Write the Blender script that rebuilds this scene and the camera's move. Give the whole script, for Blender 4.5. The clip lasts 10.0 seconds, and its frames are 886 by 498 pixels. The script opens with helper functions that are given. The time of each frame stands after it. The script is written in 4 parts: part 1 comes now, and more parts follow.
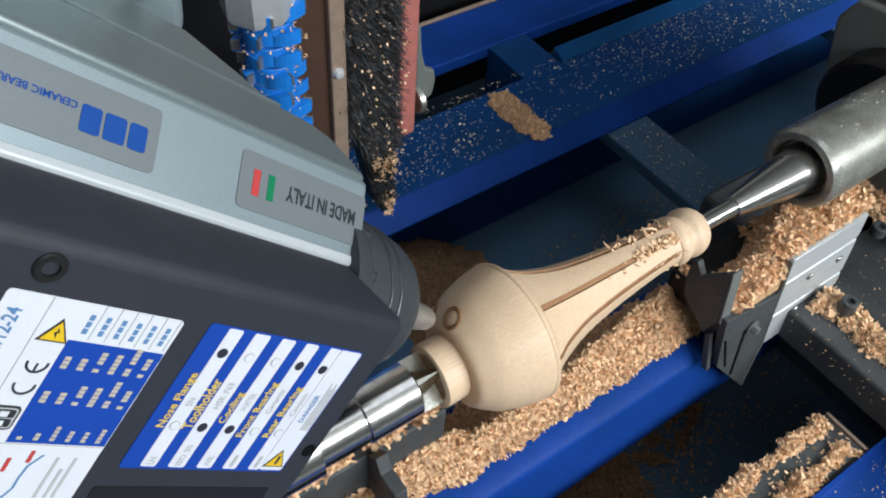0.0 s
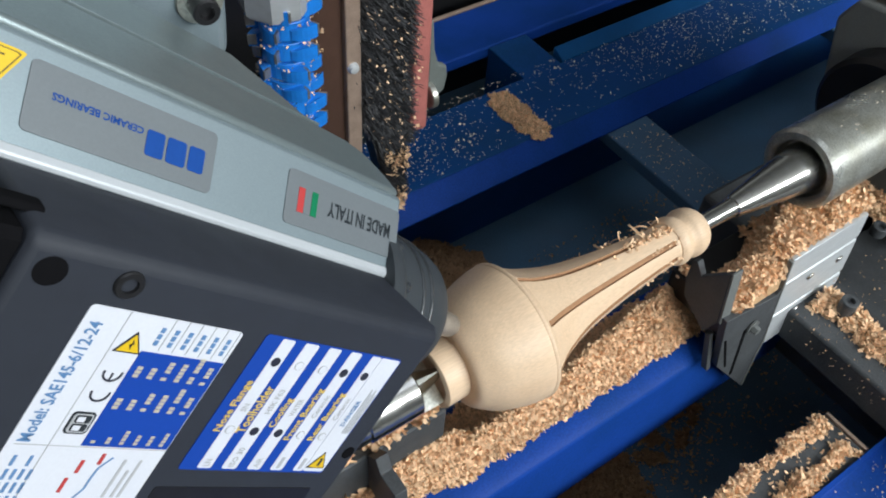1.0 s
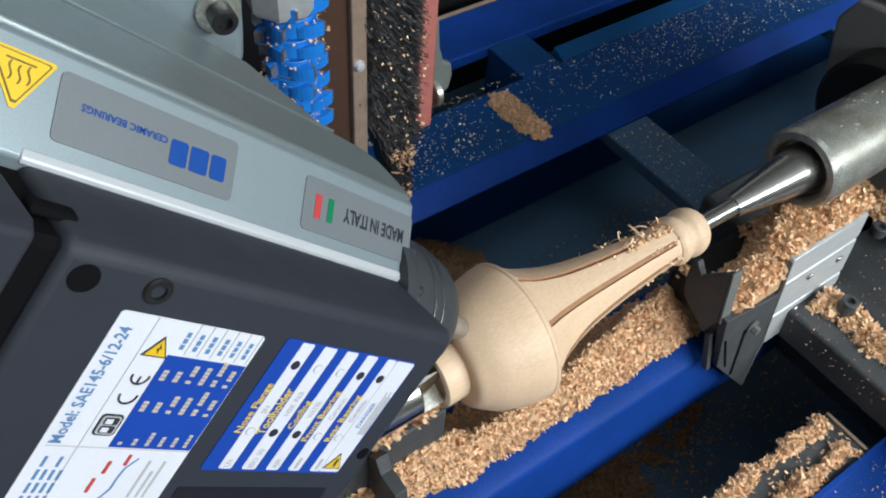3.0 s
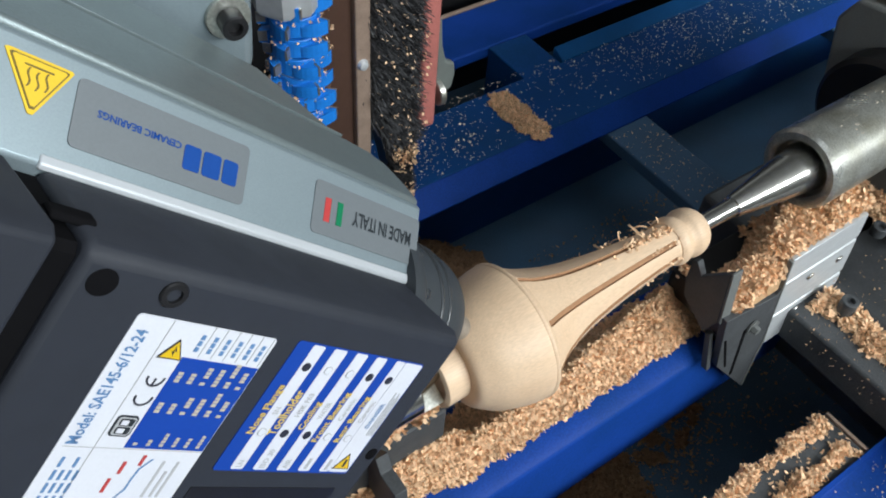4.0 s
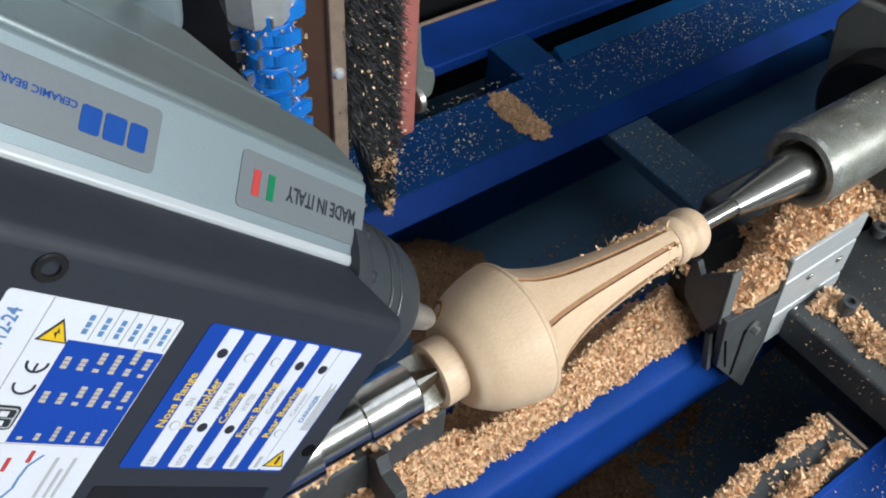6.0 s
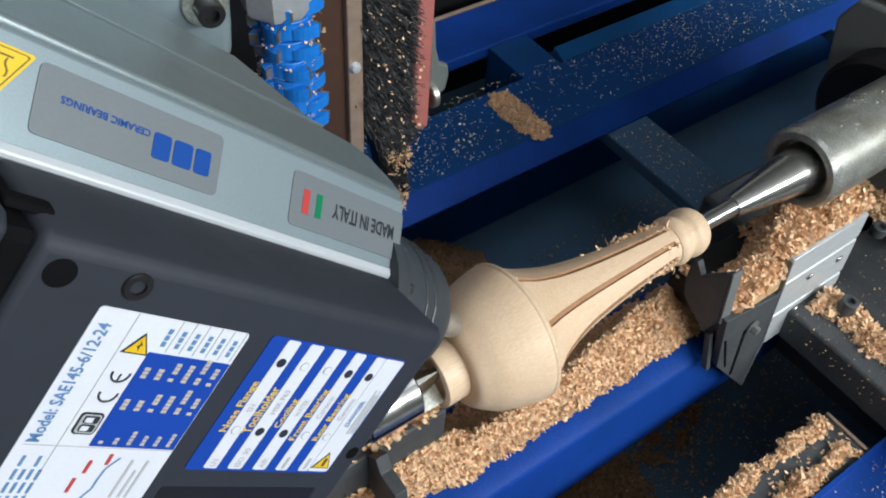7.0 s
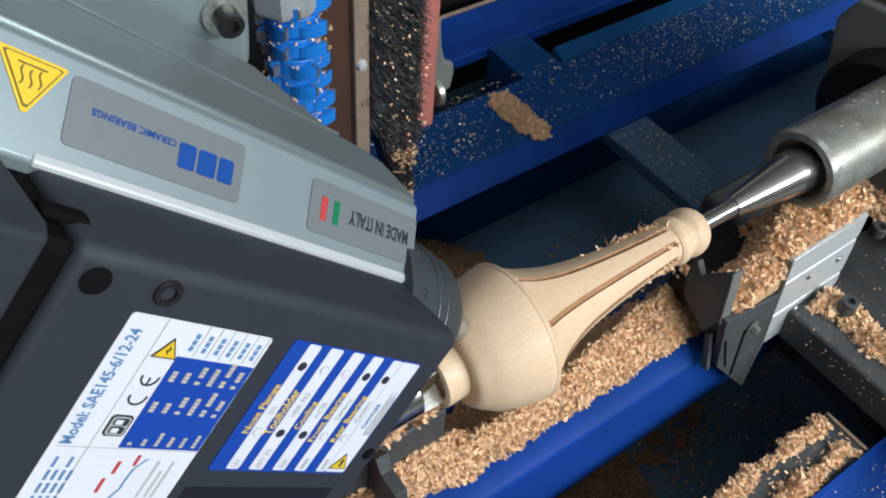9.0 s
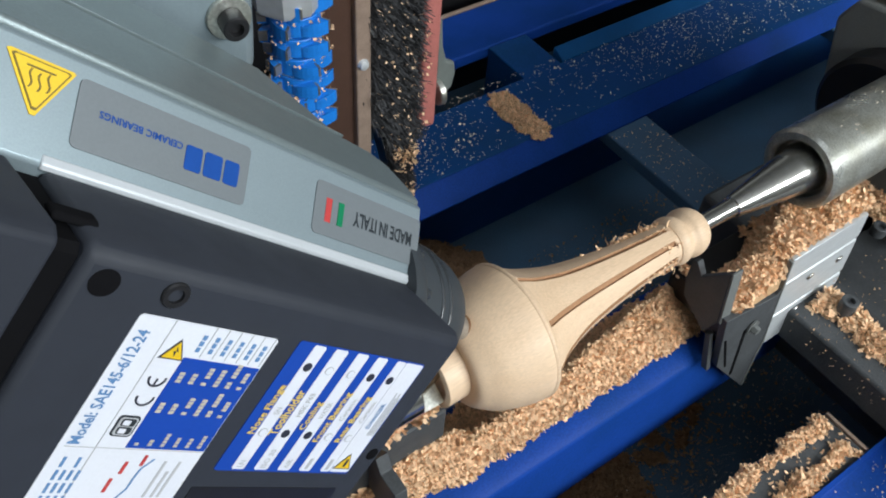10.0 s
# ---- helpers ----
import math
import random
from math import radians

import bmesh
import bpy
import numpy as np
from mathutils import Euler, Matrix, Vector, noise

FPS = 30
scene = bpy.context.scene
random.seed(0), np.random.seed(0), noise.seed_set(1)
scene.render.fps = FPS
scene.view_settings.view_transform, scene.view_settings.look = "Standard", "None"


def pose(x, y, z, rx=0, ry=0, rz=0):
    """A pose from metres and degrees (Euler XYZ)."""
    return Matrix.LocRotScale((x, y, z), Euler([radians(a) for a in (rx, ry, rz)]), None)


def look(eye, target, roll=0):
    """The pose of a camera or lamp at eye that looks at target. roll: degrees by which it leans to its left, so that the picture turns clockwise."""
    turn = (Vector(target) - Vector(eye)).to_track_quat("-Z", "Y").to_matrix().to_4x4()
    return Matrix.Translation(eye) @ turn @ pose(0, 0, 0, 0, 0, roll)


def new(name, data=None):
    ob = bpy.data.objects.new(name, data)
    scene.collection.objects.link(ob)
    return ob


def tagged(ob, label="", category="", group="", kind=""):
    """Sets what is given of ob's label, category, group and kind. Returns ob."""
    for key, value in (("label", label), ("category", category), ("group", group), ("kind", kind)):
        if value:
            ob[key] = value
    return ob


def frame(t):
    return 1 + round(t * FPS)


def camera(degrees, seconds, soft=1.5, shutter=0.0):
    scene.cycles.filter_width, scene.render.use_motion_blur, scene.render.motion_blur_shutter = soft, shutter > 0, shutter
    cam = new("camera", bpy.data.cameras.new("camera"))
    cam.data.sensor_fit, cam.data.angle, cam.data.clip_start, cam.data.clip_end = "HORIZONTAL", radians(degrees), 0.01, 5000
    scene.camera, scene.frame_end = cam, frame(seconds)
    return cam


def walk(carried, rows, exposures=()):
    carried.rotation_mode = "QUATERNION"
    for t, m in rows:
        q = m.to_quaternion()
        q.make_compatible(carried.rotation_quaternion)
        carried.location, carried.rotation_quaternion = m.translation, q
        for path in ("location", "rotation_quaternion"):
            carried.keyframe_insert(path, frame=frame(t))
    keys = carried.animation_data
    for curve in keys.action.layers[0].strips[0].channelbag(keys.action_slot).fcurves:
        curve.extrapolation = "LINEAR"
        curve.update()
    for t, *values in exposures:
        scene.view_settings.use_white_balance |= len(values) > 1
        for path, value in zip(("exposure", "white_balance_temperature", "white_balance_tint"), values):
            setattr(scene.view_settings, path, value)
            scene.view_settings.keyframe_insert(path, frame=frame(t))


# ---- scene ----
# camera: a phone held still over the lathe
cam = camera(55.19, 10.0, soft=1.9, shutter=0.5)
CAM = Matrix(((0.81713, 0.40056, -0.41454, -0.29706), (-0.57331, 0.63961, -0.51207, -0.28530),
              (0.06003, 0.65609, 0.75229, 1.57260), (0, 0, 0, 1)))
walk(cam, [(0.0, CAM), (10.0, CAM)], exposures=[(0.0, 0.05), (10.0, 0.05)])

# ---- light: daylight from an assumed high front window, and an added overhead fill lamp ----
world = bpy.data.worlds.new("workshop_sky")
scene.world = world
world.use_nodes = True
wn = world.node_tree.nodes
sky = wn.new("ShaderNodeTexSky")
sky.sky_type, sky.sun_disc, sky.sun_elevation, sky.sun_rotation = "NISHITA", False, radians(35), radians(150)
world.node_tree.links.new(sky.outputs[0], wn["Background"].inputs[0])
wn["Background"].inputs[1].default_value = 0.10


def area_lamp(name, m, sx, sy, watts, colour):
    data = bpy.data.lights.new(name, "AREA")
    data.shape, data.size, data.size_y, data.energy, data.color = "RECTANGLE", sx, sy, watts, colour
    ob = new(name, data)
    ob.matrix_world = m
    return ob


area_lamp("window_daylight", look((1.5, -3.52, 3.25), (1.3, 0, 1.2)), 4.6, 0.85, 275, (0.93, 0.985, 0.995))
# fill lamp added overhead to lift the tray and beams
area_lamp("overhead_fill_lamp", look((0.2, -0.6, 3.93), (0.2, -0.6, 0)), 2.2, 1.4, 13, (0.93, 0.97, 1.0))

# ---- materials ----
MATS = {}


def material(name, base, rough=0.5, metal=0.0, dark=None, scale=60.0, amount=0.5, bump=0.1, fine=600.0, coat=0.0,
             stretch=(1, 1, 1), rough_var=0.1, island=0.0, obj_var=0.0, spec=0.5):
    """A surface with stains at one scale and grain at a finer one."""
    if name in MATS:
        return MATS[name]
    m = bpy.data.materials.new(name)
    m.use_nodes = True
    nt = m.node_tree
    N, Lk = nt.nodes, nt.links
    b = N["Principled BSDF"]
    dark = dark or tuple(c * 0.7 for c in base)
    tc = N.new("ShaderNodeTexCoord")
    mp = N.new("ShaderNodeMapping")
    mp.inputs["Scale"].default_value = stretch
    Lk.new(tc.outputs["Object"], mp.inputs["Vector"])
    n1 = N.new("ShaderNodeTexNoise")
    n1.inputs["Scale"].default_value, n1.inputs["Detail"].default_value = scale, 5
    n2 = N.new("ShaderNodeTexNoise")
    n2.inputs["Scale"].default_value, n2.inputs["Detail"].default_value = fine, 3
    Lk.new(mp.outputs[0], n1.inputs["Vector"])
    Lk.new(mp.outputs[0], n2.inputs["Vector"])
    ramp = N.new("ShaderNodeMapRange")
    ramp.inputs["From Min"].default_value, ramp.inputs["From Max"].default_value = 0.35, 0.7
    ramp.inputs["To Max"].default_value = amount
    Lk.new(n1.outputs["Fac"], ramp.inputs["Value"])
    mix = N.new("ShaderNodeMix")
    mix.data_type = "RGBA"
    mix.inputs["A"].default_value, mix.inputs["B"].default_value = (*base, 1), (*dark, 1)
    Lk.new(ramp.outputs[0], mix.inputs["Factor"])
    out = mix.outputs["Result"]
    g = N.new("ShaderNodeMapRange")
    g.inputs["From Min"].default_value, g.inputs["From Max"].default_value = 0.25, 0.75
    g.inputs["To Min"].default_value, g.inputs["To Max"].default_value = 1 - 0.25 * amount, 1 + 0.25 * amount
    Lk.new(n2.outputs["Fac"], g.inputs["Value"])
    hsv = N.new("ShaderNodeHueSaturation")
    Lk.new(out, hsv.inputs["Color"])
    val = g.outputs[0]
    if island or obj_var:
        src = N.new("ShaderNodeNewGeometry").outputs["Random Per Island"] if island else N.new("ShaderNodeObjectInfo").outputs["Random"]
        k = island or obj_var
        r = N.new("ShaderNodeMapRange")
        r.inputs["To Min"].default_value, r.inputs["To Max"].default_value = 1 - k, 1 + k
        Lk.new(src, r.inputs["Value"])
        mul = N.new("ShaderNodeMath")
        mul.operation = "MULTIPLY"
        Lk.new(val, mul.inputs[0])
        Lk.new(r.outputs[0], mul.inputs[1])
        val = mul.outputs[0]
    Lk.new(val, hsv.inputs["Value"])
    Lk.new(hsv.outputs[0], b.inputs["Base Color"])
    rr = N.new("ShaderNodeMapRange")
    rr.inputs["To Min"].default_value, rr.inputs["To Max"].default_value = max(rough - rough_var, 0.03), min(rough + rough_var, 1)
    Lk.new(n1.outputs["Fac"], rr.inputs["Value"])
    Lk.new(rr.outputs[0], b.inputs["Roughness"])
    b.inputs["Metallic"].default_value = metal
    b.inputs["Specular IOR Level"].default_value = spec
    b.inputs["Coat Weight"].default_value = coat
    if bump:
        bp = N.new("ShaderNodeBump")
        bp.inputs["Strength"].default_value, bp.inputs["Distance"].default_value = bump, 0.001
        Lk.new(n2.outputs["Fac"], bp.inputs["Height"])
        Lk.new(bp.outputs[0], b.inputs["Normal"])
    MATS[name] = m
    return m


SILVER = material("brushed_aluminium_paint", (0.258, 0.320, 0.352), 0.40, 0.45, scale=25, amount=0.25, bump=0.03, fine=1200)
GREYTOP = material("grey_cast_aluminium", (0.212, 0.258, 0.268), 0.38, 0.5, scale=30, amount=0.3, bump=0.1, fine=900)
BLACKP = material("black_textured_plastic", (0.026, 0.030, 0.040), 0.6, 0.0, scale=40, amount=0.3, bump=0.15, fine=2500, spec=0.3)
RUBBER = material("dark_grey_moulding", (0.042, 0.049, 0.056), 0.5, 0.0, scale=50, amount=0.3, bump=0.05, spec=0.25)
BEECH = material("turned_beech", (0.71, 0.525, 0.36), 0.5, 0.0, dark=(0.62, 0.42, 0.255), scale=20, amount=0.42, bump=0.012, fine=300,
                 stretch=(0.30, 3, 3))
GROOVE = material("cut_wood_groove", (0.38, 0.205, 0.105), 0.8, 0.0, scale=120, amount=0.6, bump=0.3, fine=900)
CHIP = material("beech_shavings", (0.88, 0.605, 0.375), 0.7, 0.0, dark=(0.68, 0.42, 0.24), scale=140, amount=0.6, bump=0.2, fine=1500, island=0.3)
BLUE = material("blue_machine_enamel", (0.009, 0.050, 0.285), 0.45, 0.0, dark=(0.006, 0.040, 0.18), scale=12, amount=0.8, bump=0.05, fine=500, spec=0.08)
# the bed's enamel darkened, with the rear beam's shade in its colour
BLUED = material("dusty_shaded_blue_enamel", (0.006, 0.062, 0.235), 0.45, 0.0, dark=(0.008, 0.055, 0.165), scale=7, amount=0.9, bump=0.08, fine=500, spec=0.16)
# near-black for the shade in holes, slots and gaps; the latch too
VOID = material("unlit_black_bore", (0.006, 0.006, 0.007), 0.9, 0.0, scale=60, amount=0.3, bump=0.0, spec=0.05)
CHIPPALE = material("pale_chip_dust", (0.85, 0.74, 0.60), 0.7, 0.0, scale=140, amount=0.4, bump=0.1, fine=1500, island=0.25)
# loose tan chips; on mounds it paints the shade between shavings
CHIPMID = material("tan_chips_and_mound_shade", (0.52, 0.33, 0.18), 0.8, 0.0, dark=(0.36, 0.21, 0.10), scale=140, amount=0.6, bump=0.2, fine=1500, island=0.3)
# lighter teal copy of the enamel, the lit tone of the ridge
BLUET = material("lit_teal_blue_enamel", (0.008, 0.085, 0.25), 0.45, 0.0, scale=12, amount=0.5, bump=0.05, fine=500, spec=0.12)
# chip colour darkened to carry shade, for low piles and mound bases
CHIPSHADE = material("shaded_brown_chips", (0.36, 0.215, 0.115), 0.8, 0.0, dark=(0.24, 0.14, 0.07), scale=140, amount=0.6, bump=0.2, fine=1500, island=0.3)
# paler than the ribs' paint, in place of light that misses the tray
TRAY = material("lifted_blue_grey_tray_paint", (0.075, 0.165, 0.270), 0.6, 0.0, dark=(0.075, 0.130, 0.195), scale=9, amount=0.8, bump=0.08, fine=400)
NAVY = material("dark_blue_dusty_enamel", (0.055, 0.140, 0.255), 0.5, 0.0, dark=(0.058, 0.110, 0.180), scale=9, amount=0.8, bump=0.08, fine=400)
STEEL = material("ground_steel", (0.55, 0.55, 0.53), 0.2, 1.0, scale=40, amount=0.35, bump=0.03, fine=1500, stretch=(4, 1, 1))
QUILL = material("scuffed_quill_steel", (0.70, 0.72, 0.68), 0.34, 0.85, dark=(0.33, 0.32, 0.26), scale=26, amount=1.0, bump=0.2, fine=500, rough_var=0.2)
DARKIRON = material("dark_grey_cast_iron", (0.066, 0.072, 0.078), 0.6, 0.1, scale=30, amount=0.7, bump=0.35, fine=420, dark=(0.04, 0.043, 0.046))
ALU = material("milled_aluminium", (0.62, 0.65, 0.67), 0.45, 0.45, scale=40, amount=0.3, bump=0.06, fine=1200, stretch=(1, 4, 4))
BLACKM = material("black_oxide_steel", (0.02, 0.02, 0.022), 0.35, 0.4, scale=80, amount=0.4, bump=0.05)
CONCRETE = material("workshop_concrete", (0.25, 0.25, 0.24), 0.8, 0.0, scale=4, amount=0.5, bump=0.2, fine=80)
PLASTER = material("grey_workshop_plaster", (0.45, 0.45, 0.44), 0.85, 0.0, scale=2, amount=0.3, bump=0.1, fine=60)
BROWNST = material("brown_coated_plate", (0.10, 0.055, 0.04), 0.4, 0.3, scale=30, amount=0.6, bump=0.1)
PLATE_E = material("worn_plate_edge", (0.38, 0.28, 0.22), 0.35, 0.3, scale=60, amount=0.6, bump=0.1)
REDWOOD = material("dusty_red_brush_board", (0.42, 0.14, 0.12), 0.6, 0.0, scale=50, amount=0.5, bump=0.15)
BRISTLE = material("black_bristle", (0.050, 0.051, 0.055), 0.5, 0.0, scale=80, amount=0.4, bump=0.0, island=0.6)
BLUECUT = material("bright_blue_cutter_enamel", (0.012, 0.20, 0.68), 0.4, 0.0, dark=(0.012, 0.14, 0.50), scale=60, amount=0.5, bump=0.05)
GLOSSK = material("polished_dark_ridge", (0.05, 0.056, 0.062), 0.22, 0.3, scale=60, amount=0.3, bump=0.0)
BIT = material("frosted_cutter_metal", (0.42, 0.39, 0.35), 0.4, 0.7, scale=90, amount=0.6, bump=0.1, fine=900)
OLIVE = material("olive_grey_bracket_paint", (0.15, 0.17, 0.16), 0.5, 0.1, scale=50, amount=0.5, bump=0.1)
CARBIDE = material("carbide_insert", (0.45, 0.43, 0.40), 0.35, 0.8, scale=90, amount=0.5)


# ---- mesh helpers ----
def part(name, bm, mat, parent=None, label="", smooth=False, bevel=0.0, seg=2):
    me = bpy.data.meshes.new(name)
    if smooth:
        for fc in bm.faces:
            fc.smooth = True
    bm.to_mesh(me)
    bm.free()
    me.materials.append(mat)
    ob = new(name, me)
    if parent:
        ob.parent = parent
    if label:
        ob["label"] = label
    if bevel:
        md = ob.modifiers.new("bevel", "BEVEL")
        md.width, md.segments, md.limit_method, md.angle_limit = bevel, seg, "ANGLE", radians(35)
        if not smooth:
            for p in me.polygons:
                p.use_smooth = True
            me.set_sharp_from_angle(angle=radians(35))
    return ob


def sharp(ob, deg=35):
    ob.data.set_sharp_from_angle(angle=radians(deg))
    return ob


def thing(name, m, label, category, group="", kind=""):
    ob = new(name)
    ob.empty_display_size = 0.05
    ob.matrix_world = m
    return tagged(ob, label, category, group, kind)


def box(x0, x1, y0, y1, z0, z1, bm=None):
    bm = bm or bmesh.new()
    v = [bm.verts.new(p) for p in ((x0, y0, z0), (x1, y0, z0), (x1, y1, z0), (x0, y1, z0), (x0, y0, z1), (x1, y0, z1), (x1, y1, z1), (x0, y1, z1))]
    for f in ((0, 3, 2, 1), (4, 5, 6, 7), (0, 1, 5, 4), (1, 2, 6, 5), (2, 3, 7, 6), (3, 0, 4, 7)):
        bm.faces.new([v[i] for i in f])
    return bm


def prism(poly, x0, x1, bm=None):
    """A polygon in the local y, z plane, drawn out along x."""
    bm = bm or bmesh.new()
    a = [bm.verts.new((x0, y, z)) for y, z in poly]
    b = [bm.verts.new((x1, y, z)) for y, z in poly]
    n = len(poly)
    bm.faces.new(a[::-1])
    bm.faces.new(b)
    for i in range(n):
        bm.faces.new((a[i], a[(i + 1) % n], b[(i + 1) % n], b[i]))
    bmesh.ops.recalc_face_normals(bm, faces=bm.faces)
    return bm


def turned(profile, seg=64, bm=None):
    """A profile of (x, radius) turned about the local x axis."""
    bm = bm or bmesh.new()
    rings = []
    for x, r in profile:
        if r < 1e-6:
            rings.append([bm.verts.new((x, 0, 0))])
        else:
            rings.append([bm.verts.new((x, r * math.cos(math.tau * i / seg), r * math.sin(math.tau * i / seg))) for i in range(seg)])
    for a, b in zip(rings, rings[1:]):
        for i in range(seg):
            j = (i + 1) % seg
            q = [a[i % len(a)], a[j % len(a)], b[j % len(b)], b[i % len(b)]]
            q = list(dict.fromkeys(q))
            if len(q) > 2:
                bm.faces.new(q)
    for r in (rings[0], rings[-1]):
        if len(r) > 2:
            bm.faces.new(r)
    bmesh.ops.recalc_face_normals(bm, faces=bm.faces)
    return bm


def moved(bm, m):
    bmesh.ops.transform(bm, matrix=m, verts=bm.verts)
    return bm


def smooth_profile(pts, n=6):
    """Catmull-Rom through (x, r) points."""
    out = []
    for i in range(len(pts) - 1):
        p0, p1, p2, p3 = pts[max(i - 1, 0)], pts[i], pts[i + 1], pts[min(i + 2, len(pts) - 1)]
        for k in range(n):
            t = k / n
            out.append(tuple(0.5 * (2 * b + (c - a) * t + (2 * a - 5 * b + 4 * c - d) * t * t + (3 * b - a - 3 * c + d) * t ** 3)
                             for a, b, c, d in zip(p0, p1, p2, p3)))
    return out + [pts[-1]]


AXIS = Matrix.Translation((0, 0, 1.0))      # the lathe's centre line, along x
U, V, W = Vector((0.70779, -0.07529, -0.70240)), Vector((0.69848, -0.07430, 0.71176)), Vector((-0.10577, -0.99439, 0.0))
OS = Vector((-0.03861, 0.00299, 1.04058))   # where the boring tool meets the ball
SPIN = Matrix(((U.x, V.x, W.x, OS.x), (U.y, V.y, W.y, OS.y), (U.z, V.z, W.z, OS.z), (0, 0, 0, 1)))
STROKE = 0.053


# ---- the unseen workshop shell ----
def setting(name, bm, mat, label, cat, bevel=0.0):
    return tagged(part(name, bm, mat, bevel=bevel), label, cat, kind="structure")


setting("floor", box(-4, 7, -3.6, 4, -0.1, 0), CONCRETE, "grey concrete workshop floor", "floor")
setting("wall_north", box(-4, 7, 4, 4.2, 0, 4), PLASTER, "grey plastered workshop wall", "wall")
setting("wall_east", box(7, 7.2, -3.6, 4.2, 0, 4), PLASTER, "grey plastered workshop wall", "wall")
setting("wall_west", box(-4.2, -4, -3.6, 4.2, 0, 4), PLASTER, "grey plastered workshop wall", "wall")
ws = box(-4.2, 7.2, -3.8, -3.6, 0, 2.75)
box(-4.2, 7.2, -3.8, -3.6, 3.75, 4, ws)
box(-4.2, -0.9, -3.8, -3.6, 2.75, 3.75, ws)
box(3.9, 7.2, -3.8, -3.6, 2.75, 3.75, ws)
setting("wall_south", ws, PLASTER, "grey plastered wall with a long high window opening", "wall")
# the opening is made for the added fill lamp
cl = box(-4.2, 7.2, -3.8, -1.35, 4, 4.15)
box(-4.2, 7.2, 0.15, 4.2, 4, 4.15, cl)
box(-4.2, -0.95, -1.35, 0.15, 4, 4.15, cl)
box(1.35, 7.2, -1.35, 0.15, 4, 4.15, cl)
setting("ceiling", cl, PLASTER, "plain ceiling with an opening added for the fill lamp", "ceiling")

# ---- the lathe bed ----
X0, X1 = -1.3, 2.2
bed = thing("lathe_bed", pose(0, 0, 0), "blue enamelled steel lathe bed dusted with wood chips", "machine bed")
REAR_Z, REAR_Y = 0.65, 0.43
part("rear_beam", prism([(REAR_Y + 0.034, REAR_Z - 0.034), (REAR_Y + 0.034, REAR_Z), (REAR_Y + 0.165, REAR_Z), (REAR_Y + 0.165, 0.38), (REAR_Y + 0.10, 0.38), (REAR_Y + 0.10, REAR_Z - 0.034)], X0, X1),
     BLUED, bed, "dusty blue rear beam with shade in its dark paint", bevel=0.001)
# the edge keeps the lighter enamel, so that it looks lit
part("beam_edge", prism([(REAR_Y, REAR_Z - 0.030), (REAR_Y + 0.033, REAR_Z - 0.0005), (REAR_Y + 0.033, REAR_Z - 0.034), (REAR_Y, REAR_Z - 0.034)], X0, X1), BLUE, bed, "bright blue bevelled edge", bevel=0.001)
part("beam_tab", box(0.565, 0.652, REAR_Y + 0.1645, 0.70, 0.40, REAR_Z - 0.001), BLUED, bed, "blue tab behind the rear beam", bevel=0.002)
part("beam_ridge", prism([(REAR_Y + 0.166, REAR_Z - 0.02), (REAR_Y + 0.166, REAR_Z + 0.002), (REAR_Y + 0.196, REAR_Z + 0.014), (REAR_Y + 0.196, REAR_Z - 0.02)], 0.656, X1), BLUET, bed, "ridge along the beam, painted a lit light blue", bevel=0.002)
FRONT_Z, FRONT_Y = 0.83, -0.055
part("front_beam", prism([(FRONT_Y, FRONT_Z - 0.05), (FRONT_Y + 0.004, FRONT_Z - 0.012), (FRONT_Y + 0.022, FRONT_Z), (0.045, FRONT_Z), (0.045, 0.70), (FRONT_Y, 0.70)], X0, X1),
     BLUE, bed, "blue front beam", bevel=0.003)
part("chip_tray", box(X0, X1, -0.2215, 1.1, 0.36, 0.38), TRAY, bed, "dark blue chip tray under the beams")
part("rear_rail", box(X0, X1, 0.702, 0.818, 0.625, 0.65), BLUE, bed, "blue rear rail", bevel=0.004)
part("rail_lip", box(X0, X1, 0.819, 0.826, 0.625, 0.652), PLATE_E, bed, "worn tan lip", bevel=0.001)
part("back_guard", box(X0, X1, 0.90, 0.93, 0.30, 1.3), BLACKM, bed, "black rear guard", bevel=0.002)
for k in range(4):
    part("cross_rib", box(0.625 + 0.62 * (k - 1), 0.720 + 0.62 * (k - 1), 0.046, 0.53, 0.590, 0.615), NAVY, bed, bevel=0.003)
part("apron", prism([(-0.222, 0.80), (-0.225, 0.78), (-0.50, 0.70), (-0.50, 0.05), (-0.222, 0.05)], X0, X1), BLUE, bed, "blue front apron", bevel=0.003)
part("front_guide_rail", box(X0, 0.345, -0.2215, -0.165, 0.30, 0.795), DARKIRON, bed, "dark grey guide rail", bevel=0.003)
part("rail_end_strip", box(0.3455, 0.3495, -0.220, -0.168, 0.785, 0.797), PLATE_E, bed, "tan end strip", bevel=0.0005)
for x in (X0 + 0.1, X1 - 0.3):
    part("bed_leg", box(x, x + 0.2, -0.45, 0.80, 0.0, 0.36), NAVY, bed, bevel=0.004)

# ---- headstock, workpiece and tailstock ----
head = thing("headstock", AXIS, "grey headstock with a polished steel drive spindle", "headstock")
sharp(part("drive_spindle", turned([(-0.60, 0.0), (-0.60, 0.0255), (-0.176, 0.0255), (-0.175, 0.0215), (-0.135, 0.0215), (-0.1335, 0.0229), (-0.088, 0.0229), (-0.086, 0.0205), (-0.083, 0.012), (-0.060, 0.004), (-0.060, 0.0)]), STEEL, head,
           "polished steel drive spindle", smooth=True))
